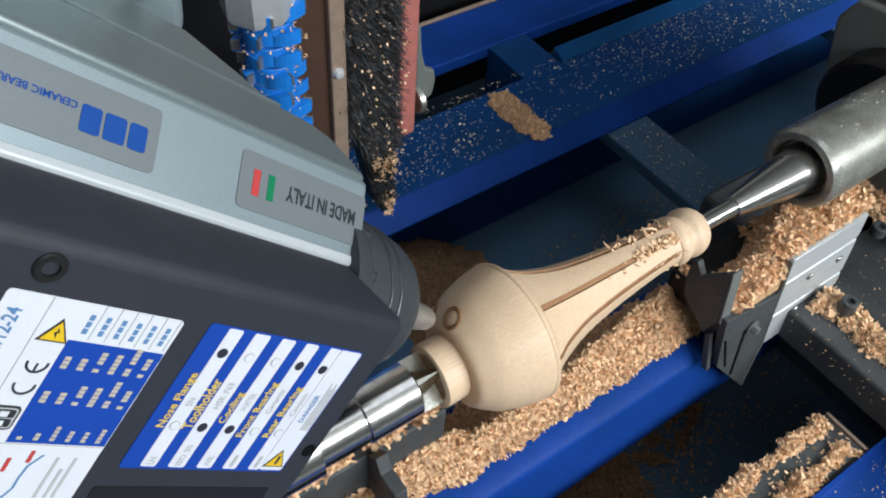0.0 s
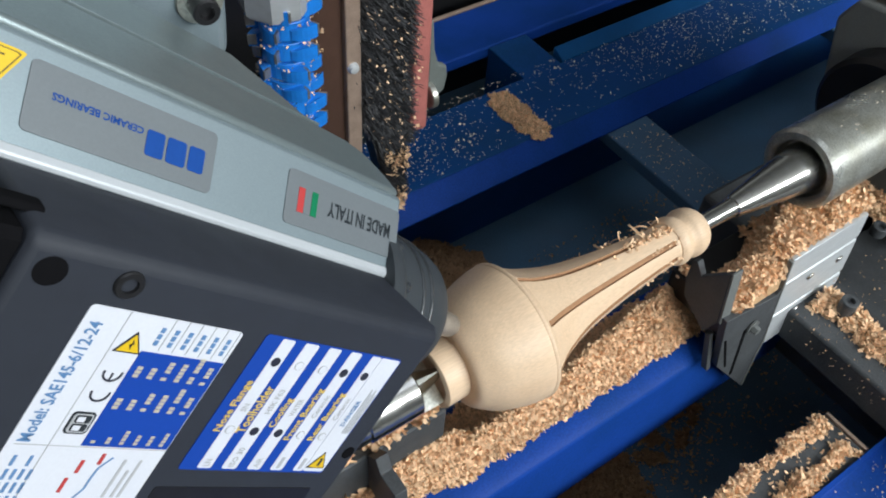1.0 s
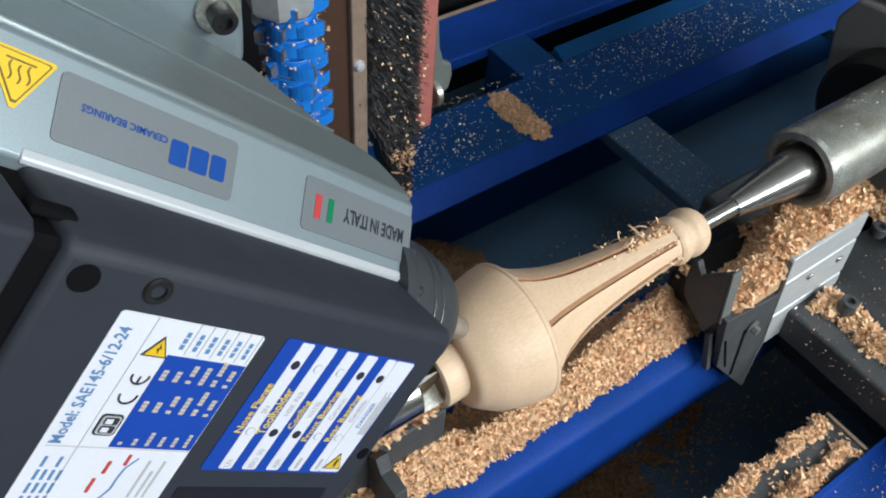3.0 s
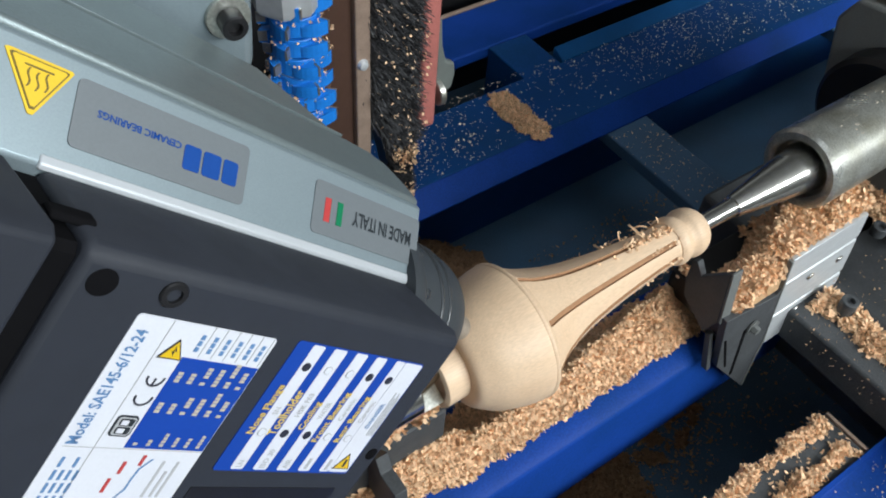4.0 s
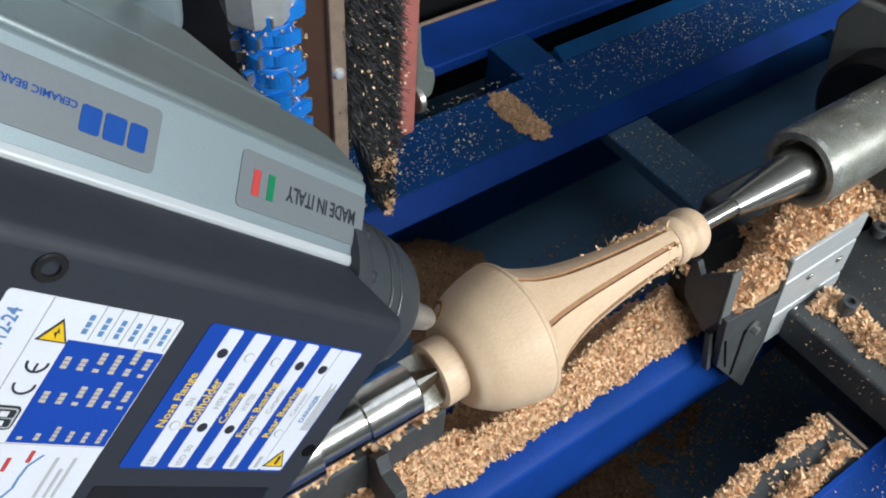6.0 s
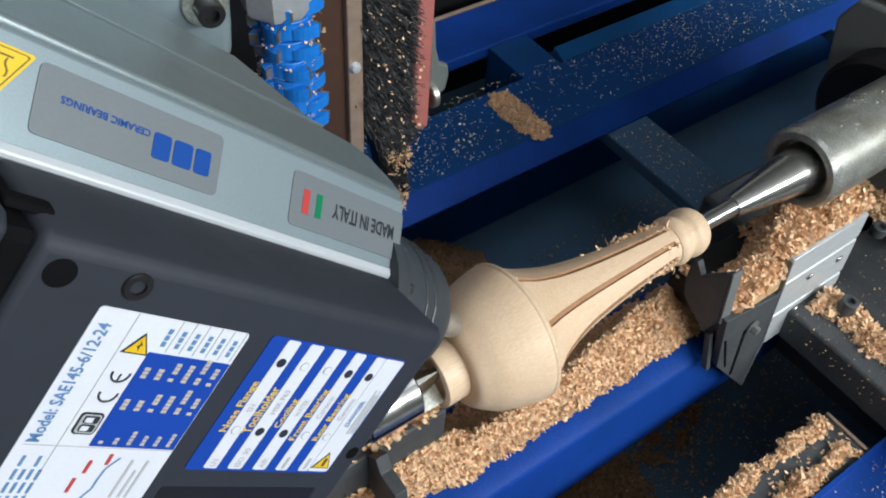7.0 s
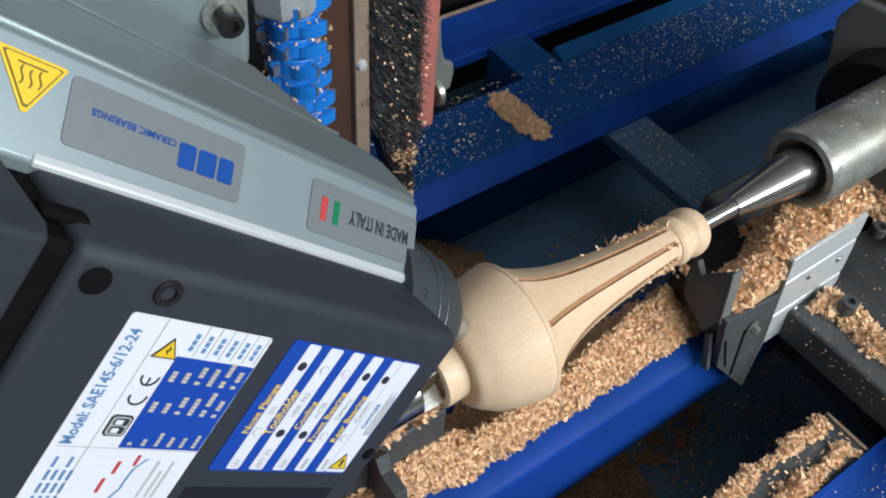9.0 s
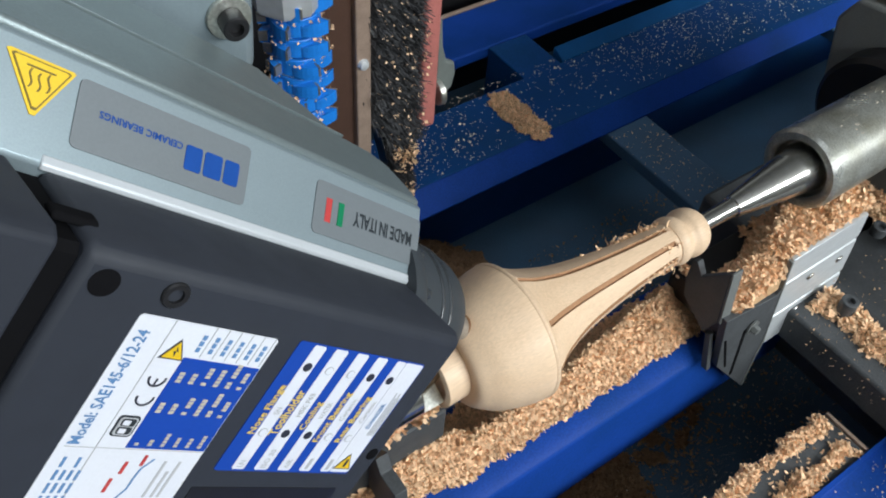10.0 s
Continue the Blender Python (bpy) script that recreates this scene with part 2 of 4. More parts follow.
for k in range(4):
    bm = prism([(-0.0035, 0.006), (0.0035, 0.006), (0.002, 0.0225), (-0.002, 0.0225)], -0.087, -0.067)
    for v in bm.verts:
        if v.co.x > -0.07:
            v.co.y *= 0.25
    part("drive_claw", moved(bm, pose(0, 0, 0, 90 * k + 25)), QUILL, head, "wedge shaped drive claw", bevel=0.0004)
part("headstock_housing", box(-1.0, -0.42, -0.12, 0.12, -0.35, 0.14), DARKIRON, head, bevel=0.01)

PROFILE = smooth_profile([(-0.0465, 0.0265), (-0.0462, 0.0375), (-0.036, 0.0462), (-0.0245, 0.0528), (-0.0067, 0.0587), (0.006, 0.0612), (0.0120, 0.0612)], 8)
PROFILE += smooth_profile([(0.0126, 0.0618), (0.0146, 0.0622), (0.0164, 0.0610), (0.0180, 0.0582), (0.0250, 0.0545), (0.0400, 0.0460), (0.067, 0.0362), (0.092, 0.0309), (0.122, 0.0265), (0.158, 0.0228), (0.186, 0.0208),
                           (0.196, 0.0206)], 7)
PROFILE += smooth_profile([(0.1962, 0.0216), (0.200, 0.0236), (0.2045, 0.0240), (0.2080, 0.0226), (0.2115, 0.0211), (0.2150, 0.0220), (0.2195, 0.0240), (0.2250, 0.0240), (0.2300, 0.0226), (0.2345, 0.0198), (0.2378, 0.0156), (0.2394, 0.0110),
                           (0.2399, 0.0076)], 5)
GROOVES, G0 = 8, 127.0


def baluster():
    post = thing("turned_baluster", AXIS, "turned beech finial with carved flutes and drilled rings", "turned finial")
    bm = bmesh.new()
    rings, kinds = [], []
    sec = 360.0 / GROOVES
    for x, r in [(-0.0610, 0.0), (-0.0610, 0.0185), (-0.0660, 0.0205), (-0.068, 0.0225), (-0.068, 0.0265), (-0.0672, 0.0278), (-0.048, 0.0275), (-0.0472, 0.0265)] + PROFILE + [(0.2399, 0.0)]:
        ends = min(max((x - 0.0185) / 0.003, 0), 1) * min(max((0.1945 - x) / 0.004, 0), 1)
        half = math.degrees(0.0026 / max(r, 0.02))
        depth = 0.0024 * ends
        row = []
        for g in range(GROOVES):
            c = G0 + g * sec
            offs = [(-half, 0), (-half * 0.8, 1), (-half * 0.3, 1), (half * 0.3, 1), (half * 0.8, 1), (half, 0)]
            offs += [(half + (sec - 2 * half) * k / 13, 0) for k in range(1, 13)]
            for o, d in offs:
                off = min(abs(o), abs(sec - o)) if o > 0 else abs(o)
                facet = math.cos(radians(sec / 2)) / math.cos(radians(sec / 2 - off))
                a, q = radians(c + o), max(r * (1 + 0.55 * ends * (facet - 1)) - depth * d, 0)
                row.append(bm.verts.new((x, q * math.cos(a), q * math.sin(a))))
        rings.append(row)
        kinds.append(ends)
    n = len(rings[0])
    for k in range(len(rings) - 1):
        for i in range(n):
            j = (i + 1) % n
            fc = bm.faces.new((rings[k][i], rings[k][j], rings[k + 1][j], rings[k + 1][i]))
            fc.smooth = True
            fc.material_index = 1 if (i % 18) < 5 and min(kinds[k], kinds[k + 1]) > 0.4 else 0
    bmesh.ops.remove_doubles(bm, verts=bm.verts, dist=1e-6)
    bmesh.ops.recalc_face_normals(bm, faces=bm.faces)
    body = part("turned_body", bm, BEECH, post, "pale turned beech body")
    body.data.materials.append(GROOVE)
    sharp(body, 40)
    return post


post = baluster()

tail = thing("tailstock", AXIS, "dark grey tailstock with a scuffed steel quill and dead centre", "tailstock")
sharp(part("quill", turned([(0.400, 0.0), (0.400, 0.0285), (0.3975, 0.0305), (0.388, 0.0312), (0.3856, 0.0330), (0.3850, 0.0345), (0.3852, 0.0405), (0.3895, 0.0437), (1.1, 0.0437), (1.1, 0.0)], 72), QUILL, tail, "scuffed steel quill sleeve", smooth=True), 25)
sharp(part("centre_point", turned([(0.2395, 0.0), (0.2400, 0.0085), (0.285, 0.0092), (0.286, 0.0108), (0.29, 0.0115), (0.395, 0.0265), (0.45, 0.0265), (0.45, 0.0)], 64), STEEL, tail, "polished conical centre", smooth=True))
# ---- moulding spindle ----
spindle = thing("spindle_unit", SPIN, "silver and black tilted milling spindle with rating labels", "milling spindle")
part("side_housing", prism([(0.0425, 0.0275), (0.0755, -0.0075), (0.074, -0.03), (-0.06, -0.03), (-0.06, 0.0275)], -0.55, -0.127), SILVER, spindle, "silver painted side housing", bevel=0.0015)


def plan_prism(poly, v0, v1):
    bm = bmesh.new()
    a = [bm.verts.new((u, v0, w)) for u, w in poly]
    b = [bm.verts.new((u, v1, w)) for u, w in poly]
    bm.faces.new(a)
    bm.faces.new(b[::-1])
    for i in range(len(poly)):
        j = (i + 1) % len(poly)
        bm.faces.new((a[i], a[j], b[j], b[i]))
    bmesh.ops.recalc_face_normals(bm, faces=bm.faces)
    return bm


part("top_casting", plan_prism([(-0.55, -0.0095), (-0.1285, -0.0095), (-0.131, -0.024), (-0.139, -0.044), (-0.153, -0.052), (-0.172, -0.054), (-0.55, -0.054)], -0.06, 0.0785),
     GREYTOP, spindle, "grey cast top", bevel=0.003)
part("rear_casting", plan_prism([(-0.55, -0.0545), (-0.174, -0.0545), (-0.195, -0.076), (-0.223, -0.100), (-0.55, -0.104)], -0.06, 0.0775), GREYTOP, spindle, bevel=0.004)
part("junction_box", prism([(0.0415, 0.0280), (0.0525, 0.080), (0.0500, 0.0865), (-0.075, 0.1075), (-0.083, 0.102), (-0.085, 0.028)], -0.3705, -0.134), BLACKP, spindle,
     "black plastic junction box", bevel=0.004, seg=3)
part("rear_cover", prism([(0.0425, 0.0285), (0.0560, 0.083), (0.0540, 0.0905), (-0.075, 0.1115), (-0.083, 0.106), (-0.085, 0.028), (0.030, 0.028)], -0.55, -0.3850), BLACKP, spindle,
     "black plastic rear cover", bevel=0.0022, seg=2)
# black block that stands in for the shadow in the cover gap
part("cover_joint", prism([(0.0370, 0.0285), (0.0470, 0.078), (0.0440, 0.082), (-0.075, 0.101), (-0.078, 0.098), (-0.080, 0.0285)], -0.388, -0.368), VOID, spindle, "black filler for the shade in the gap between the covers")
sharp(part("nose", turned(smooth_profile([(-0.118, 0.0505), (-0.105, 0.0500), (-0.088, 0.0488), (-0.072, 0.0470), (-0.058, 0.0430), (-0.047, 0.0350)], 6) + [(-0.0425, 0.024), (-0.0425, 0.0)], 72), RUBBER, spindle,
           "dark grey rounded nose ring", smooth=True), 50)
for u, r in ((-0.093, 0.0494), (-0.083, 0.0485)):
    sharp(part("nose_ridge", turned([(u - 0.0016, r - 0.003), (u - 0.0014, r), (u - 0.0006, r + 0.0011), (u + 0.0006, r + 0.0010), (u + 0.0014, r), (u + 0.0016, r - 0.003)], 64), GLOSSK, spindle, "shiny dark ridge", smooth=True), 60)
sharp(part("nose_flange", turned([(-0.134, 0.0), (-0.134, 0.0585), (-0.124, 0.0585), (-0.1195, 0.0560), (-0.1175, 0.0545), (-0.1175, 0.0)], 64), RUBBER, spindle, "dark flange behind the nose", smooth=True))
sharp(part("boring_tool", turned([(-0.07, 0.0145), (-0.034, 0.0145), (-0.030, 0.0125), (-0.020, 0.0118), (-0.004, 0.0100), (0.006, 0.0088), (0.0105, 0.0066), (0.0120, 0.0)], 40), BIT, spindle, "frosted metal ring cutter", smooth=True))
# ---- spindle details: labels, lettering, screws ----
LABELW = material("white_label_film", (0.66, 0.68, 0.74), 0.35, 0.0, scale=40, amount=0.1, bump=0.0, spec=0.3)
LABELB = material("blue_label_ink", (0.010, 0.055, 0.34), 0.4, 0.0, scale=40, amount=0.1, bump=0.0, spec=0.15)
LABELG = material("grey_label_film", (0.145, 0.165, 0.180), 0.45, 0.1, scale=40, amount=0.15, bump=0.0)
YELLOW = material("yellow_label_ink", (0.72, 0.47, 0.012), 0.45, 0.0, scale=60, amount=0.15, bump=0.0)
INKY = material("mustard_label_ink", (0.70, 0.50, 0.10), 0.4, 0.0, scale=60, amount=0.15, bump=0.0)
INKT = material("tan_label_ink", (0.50, 0.46, 0.36), 0.4, 0.0, scale=60, amount=0.15, bump=0.0)
INKK = material("black_label_ink", (0.02, 0.022, 0.035), 0.4, 0.0, scale=60, amount=0.15, bump=0.0)
INKG = material("pale_grey_label_ink", (0.42, 0.43, 0.45), 0.4, 0.0, scale=60, amount=0.15, bump=0.0)
INKO = material("olive_black_label_ink", (0.14, 0.10, 0.012), 0.45, 0.0, scale=60, amount=0.15, bump=0.0)
INKD = material("dark_grey_label_ink", (0.030, 0.036, 0.042), 0.6, 0.0, scale=60, amount=0.15, bump=0.0, spec=0.1)
INKB = material("steel_blue_label_ink", (0.10, 0.22, 0.42), 0.4, 0.0, scale=60, amount=0.15, bump=0.0)
LOGOB = material("logo_blue_ink", (0.010, 0.060, 0.27), 0.5, 0.0, scale=60, amount=0.15, bump=0.0, spec=0.1)
INKR = material("red_label_ink", (0.45, 0.05, 0.05), 0.5, 0.0, scale=60, amount=0.15, bump=0.0, spec=0.15)
INKGR = material("green_label_ink", (0.005, 0.16, 0.07), 0.5, 0.0, scale=60, amount=0.15, bump=0.0, spec=0.15)
# whiter than the housing paint, for the highlight on its edge
WHITEB = material("edge_highlight_white", (0.48, 0.51, 0.54), 0.5, 0.2, scale=40, amount=0.1, bump=0.0)

# label faces: local x is the reading direction, y the letters' upward direction, z out of the face
FS = Matrix(((-1, 0, 0, 0), (0, -0.686, 0.728, 0.0755), (0, 0.728, 0.686, -0.0075), (0, 0, 0, 1)))
FB = Matrix(((0, -1, 0, 0), (0.9862, 0, 0.1657, 0), (-0.1657, 0, 0.9862, 0.0949), (0, 0, 0, 1)))


def flat(name, face, poly, z, mat, parent, label="", thick=0.0004):
    """A thin plate with the outline poly on a label face; z is its top above the face."""
    bm = bmesh.new()
    a = [bm.verts.new((x, y, z - thick)) for x, y in poly]
    b = [bm.verts.new((x, y, z)) for x, y in poly]
    bm.faces.new(b)
    for i in range(len(poly)):
        j = (i + 1) % len(poly)
        bm.faces.new((a[i], a[j], b[j], b[i]))
    bmesh.ops.recalc_face_normals(bm, faces=bm.faces)
    ob = part(name, bm, mat, parent, label)
    ob.matrix_local = face
    return ob


def rect(x0, x1, y0, y1, r=0.0):
    if not r:
        return [(x0, y0), (x1, y0), (x1, y1), (x0, y1)]
    out = []
    for cx, cy, a0 in ((x1 - r, y0 + r, -90), (x1 - r, y1 - r, 0), (x0 + r, y1 - r, 90), (x0 + r, y0 + r, 180)):
        out += [(cx + r * math.cos(radians(a0 + k * 22.5)), cy + r * math.sin(radians(a0 + k * 22.5))) for k in range(5)]
    return out


def disc(cx, cy, r, n=20):
    return [(cx + r * math.cos(math.tau * k / n), cy + r * math.sin(math.tau * k / n)) for k in range(n)]


def lettering(text, face, x, y, width, z, mat, parent, height=None, tall=1.0):
    """Raised lettering in the built-in font, fitted to a width from (x, y)."""
    cu = bpy.data.curves.new("lettering", "FONT")
    cu.body, cu.size, cu.resolution_u, cu.offset = text, 1.0, 2, 0.022
    tmp = bpy.data.objects.new("lettering", cu)
    scene.collection.objects.link(tmp)
    me = bpy.data.meshes.new_from_object(tmp.evaluated_get(bpy.context.evaluated_depsgraph_get()))
    bpy.data.objects.remove(tmp)
    xs = [v.co.x for v in me.vertices]
    ys = [v.co.y for v in me.vertices]
    k = width / (max(xs) - min(xs))
    ky = height / (max(ys) - min(ys)) if height else k * tall
    for v in me.vertices:
        v.co = (x + (v.co.x - min(xs)) * k, y + (v.co.y - min(0, min(ys)) * 0) * ky, z)
    me.materials.clear()
    me.materials.append(mat)
    ob = new("lettering", me)
    ob.parent = parent
    ob.matrix_local = face
    return ob


I4 = Matrix.Identity(4)


def labels():
    # warning triangle on the silver side
    def tri_pts(k):
        return [(0.379 + (x - 0.379) * k, 0.0152 + (y - 0.0152) * k) for x, y in ((0.3632, 0.0068), (0.3645, 0.0060), (0.3935, 0.0060), (0.3948, 0.0068), (0.3802, 0.0312), (0.3778, 0.0312))]
    tri = flat("warning_triangle", FS, tri_pts(0.93), 0.0006, YELLOW, spindle, "yellow hot surface warning triangle")
    flat("border", I4, tri_pts(0.80), 0.0009, INKO, tri)
    flat("field", I4, tri_pts(0.73), 0.0012, YELLOW, tri)
    for k in range(3):
        pts = [(0.3752 + 0.0038 * k + 0.0007 * math.sin(t * 1.1), 0.0128 + 0.0013 * t - 0.0008 * abs(k - 1)) for t in range(7)]
        flat("heat_wave", I4, [(x - 0.0004, y) for x, y in pts] + [(x + 0.0004, y) for x, y in pts[::-1]], 0.0015, INKO, tri)
    flat("base_line", I4, rect(0.3730, 0.3852, 0.0108, 0.0115), 0.0015, INKO, tri)
    # logo plate: the maker's mark as plain blue shapes
    lp = flat("logo_plate", FS, rect(0.2685, 0.3620, 0.0070, 0.0372, 0.003), 0.0006, LABELG, spindle, "grey logo plate")
    for x0, x1 in ((0.2745, 0.2835), (0.2850, 0.2955), (0.2970, 0.3065)):
        flat("logo_block", I4, rect(x0, x1, 0.0175, 0.0295, 0.0015), 0.0009, LOGOB, lp)
    lettering("CERAMIC BEARINGS", I4, 0.3085, 0.0180, 0.0430, 0.0009, LOGOB, lp, height=0.0034)
    mp = flat("origin_plate", FS, rect(0.1275, 0.2205, 0.0080, 0.0378, 0.003), 0.0006, LABELG, spindle, "grey plate with a red, white and green flag")
    lettering("MADE IN ITALY", I4, 0.1350, 0.0185, 0.0540, 0.0009, INKD, mp, height=0.0085)
    for x0, mt in ((0.1975, INKGR), (0.2028, LABELG), (0.2075, INKR)):
        flat("flag_stripe", I4, rect(x0, x0 + 0.0045, 0.0165, 0.0300), 0.0009, mt, mp)
    # options label on the black box
    y1, yw, x0, xh = 0.2507, 0.0980, -0.0487, 0.0812
    ol = flat("options_label", FB, rect(x0, x0 + xh, y1 - yw, y1, 0.002), 0.0005, LABELB, spindle, "blue and white options label")
    fr = [0.0, 0.104, 0.187, 0.256, 0.350, 0.424, 0.513, 0.586, 0.672, 0.7555, 0.84]
    rows = [("Nose Flange", .30, .38, "LN", 0, "SN", 1), ("Toolholder", .30, .36, "ISO 30", 1, "HSK F63", 0), ("Cooling", .36, .23, "AIR", 1, "WATER", 0),
            ("Front Bearing", .27, .42, "", 0, "Ceramic", 1), ("Rear Bearing", .28, .40, "", 0, "Ceramic", 1)]
    for k, (head_, f0, fl, a, ca, b, cb) in enumerate(rows):
        ya, yb, yc = (y1 - yw * fr[2 * k + q] for q in (0, 1, 2))
        if k == 4:
            yc = y1 - yw * 0.832
        flat("white_stripe", I4, rect(x0 + 0.0015, x0 + xh - 0.0008, yc, yb, 0.0012), 0.0008, LABELW, ol)
        lettering(head_, I4, x0 + xh * f0, yb + 0.0012, xh * fl, 0.0009, INKY, ol, height=0.0058)
        ym = (yb + yc) / 2
        if a:
            lettering(a, I4, x0 + 0.003, ym - 0.0018, 0.0065 + 0.002 * (len(a) - 3), 0.0011, INKG, ol, height=0.0036)
        else:
            flat("print_bar", I4, rect(x0 + 0.003, x0 + 0.0105, ym - 0.001, ym + 0.001), 0.0011, INKG, ol)
        lettering(b, I4, x0 + xh * 0.46, ym - 0.0018, 0.0048 + 0.0021 * (len(b) - 2), 0.0011, INKG, ol, height=0.0036)
        for fx, full in ((0.32, ca), (0.83, cb)):
            flat("tick_circle", I4, disc(x0 + xh * fx, ym, 0.0026), 0.0011, INKK if full else INKG, ol)
            if not full:
                flat("tick_hole", I4, disc(x0 + xh * fx, ym, 0.0021), 0.0013, LABELW, ol)
    flat("white_panel", I4, rect(x0 + 0.0015, x0 + xh - 0.0008, y1 - yw + 0.001, y1 - yw * 0.836, 0.0012), 0.0008, LABELW, ol)
    ym = y1 - yw * 0.91
    wt = flat("caution_triangle", I4, [(x0 + 0.004, ym + 0.007), (x0 + 0.004, ym - 0.007), (x0 + 0.0155, ym)][::-1], 0.0011, INKK, ol)
    flat("field", I4, [(x0 + 0.0048, ym + 0.0056), (x0 + 0.0048, ym - 0.0056), (x0 + 0.0142, ym)][::-1], 0.0014, YELLOW, wt)
    flat("mark", I4, rect(x0 + 0.0062, x0 + 0.0115, ym - 0.0008, ym + 0.0008), 0.0017, INKK, wt)
    lettering("DANGER", I4, x0 + xh * 0.42, ym + 0.0008, 0.018, 0.0011, INKB, ol, height=0.0034)
    for k in range(4):
        flat("print_bar", I4, rect(x0 + xh * 0.36, x0 + xh * (0.74 - 0.04 * (k % 2)), ym - 0.0022 - 0.0016 * k, ym - 0.0014 - 0.0016 * k), 0.0011, INKG, ol)
    # rating label
    rl = flat("rating_label", FB, rect(-0.125, 0.0306, 0.2635, 0.3376, 0.002), 0.0005, LABELW, spindle, "white and blue rating label")
    lettering("Model: SAE145-6/12-24", I4, -0.0363, 0.3292, 0.0598, 0.0008, INKB, rl, height=0.0058)
    for y in (0.3205,):
        flat("rule", I4, rect(-0.125, 0.0305, y - 0.0002, y + 0.0002), 0.0008, INKG, rl)
    flat("rule", I4, rect(-0.0379, -0.0375, 0.2640, 0.3348), 0.0008, INKG, rl)
    wt = flat("shock_triangle", I4, [(0.0115, 0.3065), (0.0115, 0.3190), (0.0222, 0.3127)], 0.0009, INKK, rl)
    flat("field", I4, [(0.0123, 0.3078), (0.0123, 0.3177), (0.0208, 0.3127)], 0.0012, YELLOW, wt)
    flat("bolt_mark", I4, [(0.0135, 0.3123), (0.0160, 0.3139), (0.0155, 0.3125), (0.0185, 0.3131), (0.0160, 0.3115), (0.0165, 0.3129)], 0.0015, INKK, wt)
    # conformity mark: two open rings
    for cx, bar in ((-0.0095, False), (0.0010, True)):
        pts = [(cx + 0.0045 * math.cos(radians(a)), 0.3125 + 0.0045 * math.sin(radians(a))) for a in range(80, 281, 20)]
        inn = [(cx + 0.0036 * math.cos(radians(a)), 0.3125 + 0.0036 * math.sin(radians(a))) for a in range(280, 79, -20)]
        flat("ce_mark", I4, pts + inn, 0.0009, INKK, rl)
        if bar:
            flat("ce_mark", I4, rect(cx - 0.0035, cx, 0.3121, 0.3129), 0.0009, INKK, rl)
    fm = flat("booklet_symbol", I4, rect(-0.0310, -0.0195, 0.3080, 0.3185, 0.0020), 0.0009, INKD, rl)
    flat("symbol_field", I4, rect(-0.0301, -0.0204, 0.3089, 0.3176, 0.0014), 0.0012, INKG, fm)
    for xa in (-0.0292, -0.0247):
        flat("page", I4, rect(xa, xa + 0.0038, 0.3098, 0.3166, 0.0008), 0.0015, INKD, fm)
        flat("page_field", I4, rect(xa + 0.0007, xa + 0.0031, 0.3126, 0.3159), 0.0018, LABELW, fm)
    tb = flat("rating_table", I4, rect(-0.0370, 0.0134, 0.2640, 0.3066), 0.0008, LABELB, rl, "dark blue rating table")
    for c in range(6):
        y = 0.3025 - 0.0068 * c
        w = (0.0062, 0.0068, 0.0110, 0.0110, 0.0145, 0.0115)[c]
        for k, xa in enumerate((-0.0165, 0.0005)):
            n = max(int(w / 0.0020), 3)
            for q in range(n):
                if not (c in (2, 4, 5) and q == n // 2 - 1 and n > 4):
                    flat("print_bar", I4, rect(xa + q * 0.0020, xa + q * 0.0020 + 0.0015, y - 0.0013, y + 0.0013), 0.0011, INKT, tb)
        for q in range((1, 2, 4, 3, 3, 4)[c]):
            flat("print_bar", I4, rect(-0.0352 + q * 0.0020, -0.0338 + q * 0.0020, y - 0.0010, y + 0.0010), 0.0011, INKT, tb)
        for q in range(3):
            flat("print_bar", I4, rect(0.0170 + q * 0.0032, 0.0195 + q * 0.0032, y - 0.0010, y + 0.0010), 0.0008, INKB, rl)
        flat("rule", I4, rect(0.0145, 0.0308, y - 0.0033, y - 0.0030), 0.0008, INKG, rl)
    # sketch and notes in the lower half
    pts = [(-0.085 + 0.006 * k, 0.304 - 0.0024 * k + 0.0022 * math.sin(k * 1.3)) for k in range(8)]
    flat("curve", I4, [(x, y - 0.0005) for x, y in pts] + [(x, y + 0.0005) for x, y in pts[::-1]], 0.0008, INKB, rl)
    for xa, ya, ln in ((-0.052, 0.3010, 0.007), (-0.063, 0.3035, 0.008), (-0.047, 0.2930, 0.006)):
        flat("print_bar", I4, rect(xa, xa + ln, ya - 0.0008, ya + 0.0008), 0.0009, INKR, rl)
    for k in range(4):
        for q in range(6 - k % 2):
            flat("print_bar", I4, rect(-0.085 + 0.0072 * q, -0.0795 + 0.0072 * q, 0.3310 - 0.0034 * k - 0.0007, 0.3310 - 0.0034 * k + 0.0007), 0.0008, INKB, rl)
    for k, y in enumerate((0.2810, 0.2765, 0.2730)):
        flat("print_bar", I4, rect(-0.066, -0.044 - 0.006 * (k % 2), y - 0.0007, y + 0.0007), 0.0008, INKG, rl)


labels()


def socket_screw(name, m, r, h, parent, mat=BLACKM, label=""):
    ob = part(name, moved(turned([(0, 0), (0, r * 0.92), (0.0008, r), (h - 0.0008, r), (h, r * 0.9), (h, r * 0.55), (h - r * 0.5, r * 0.5), (h - r * 0.5, 0)], 24), pose(0, 0, 0, 0, -90, 0)),
              mat, parent, label, smooth=True)
    sharp(ob)
    ob.matrix_local = m
    return ob


# socket screw, plain holes, slot and catch on the black box
socket_screw("socket_screw", FB @ pose(0.0415, 0.328, -0.002), 0.0062, 0.0035, spindle, label="black socket screw")
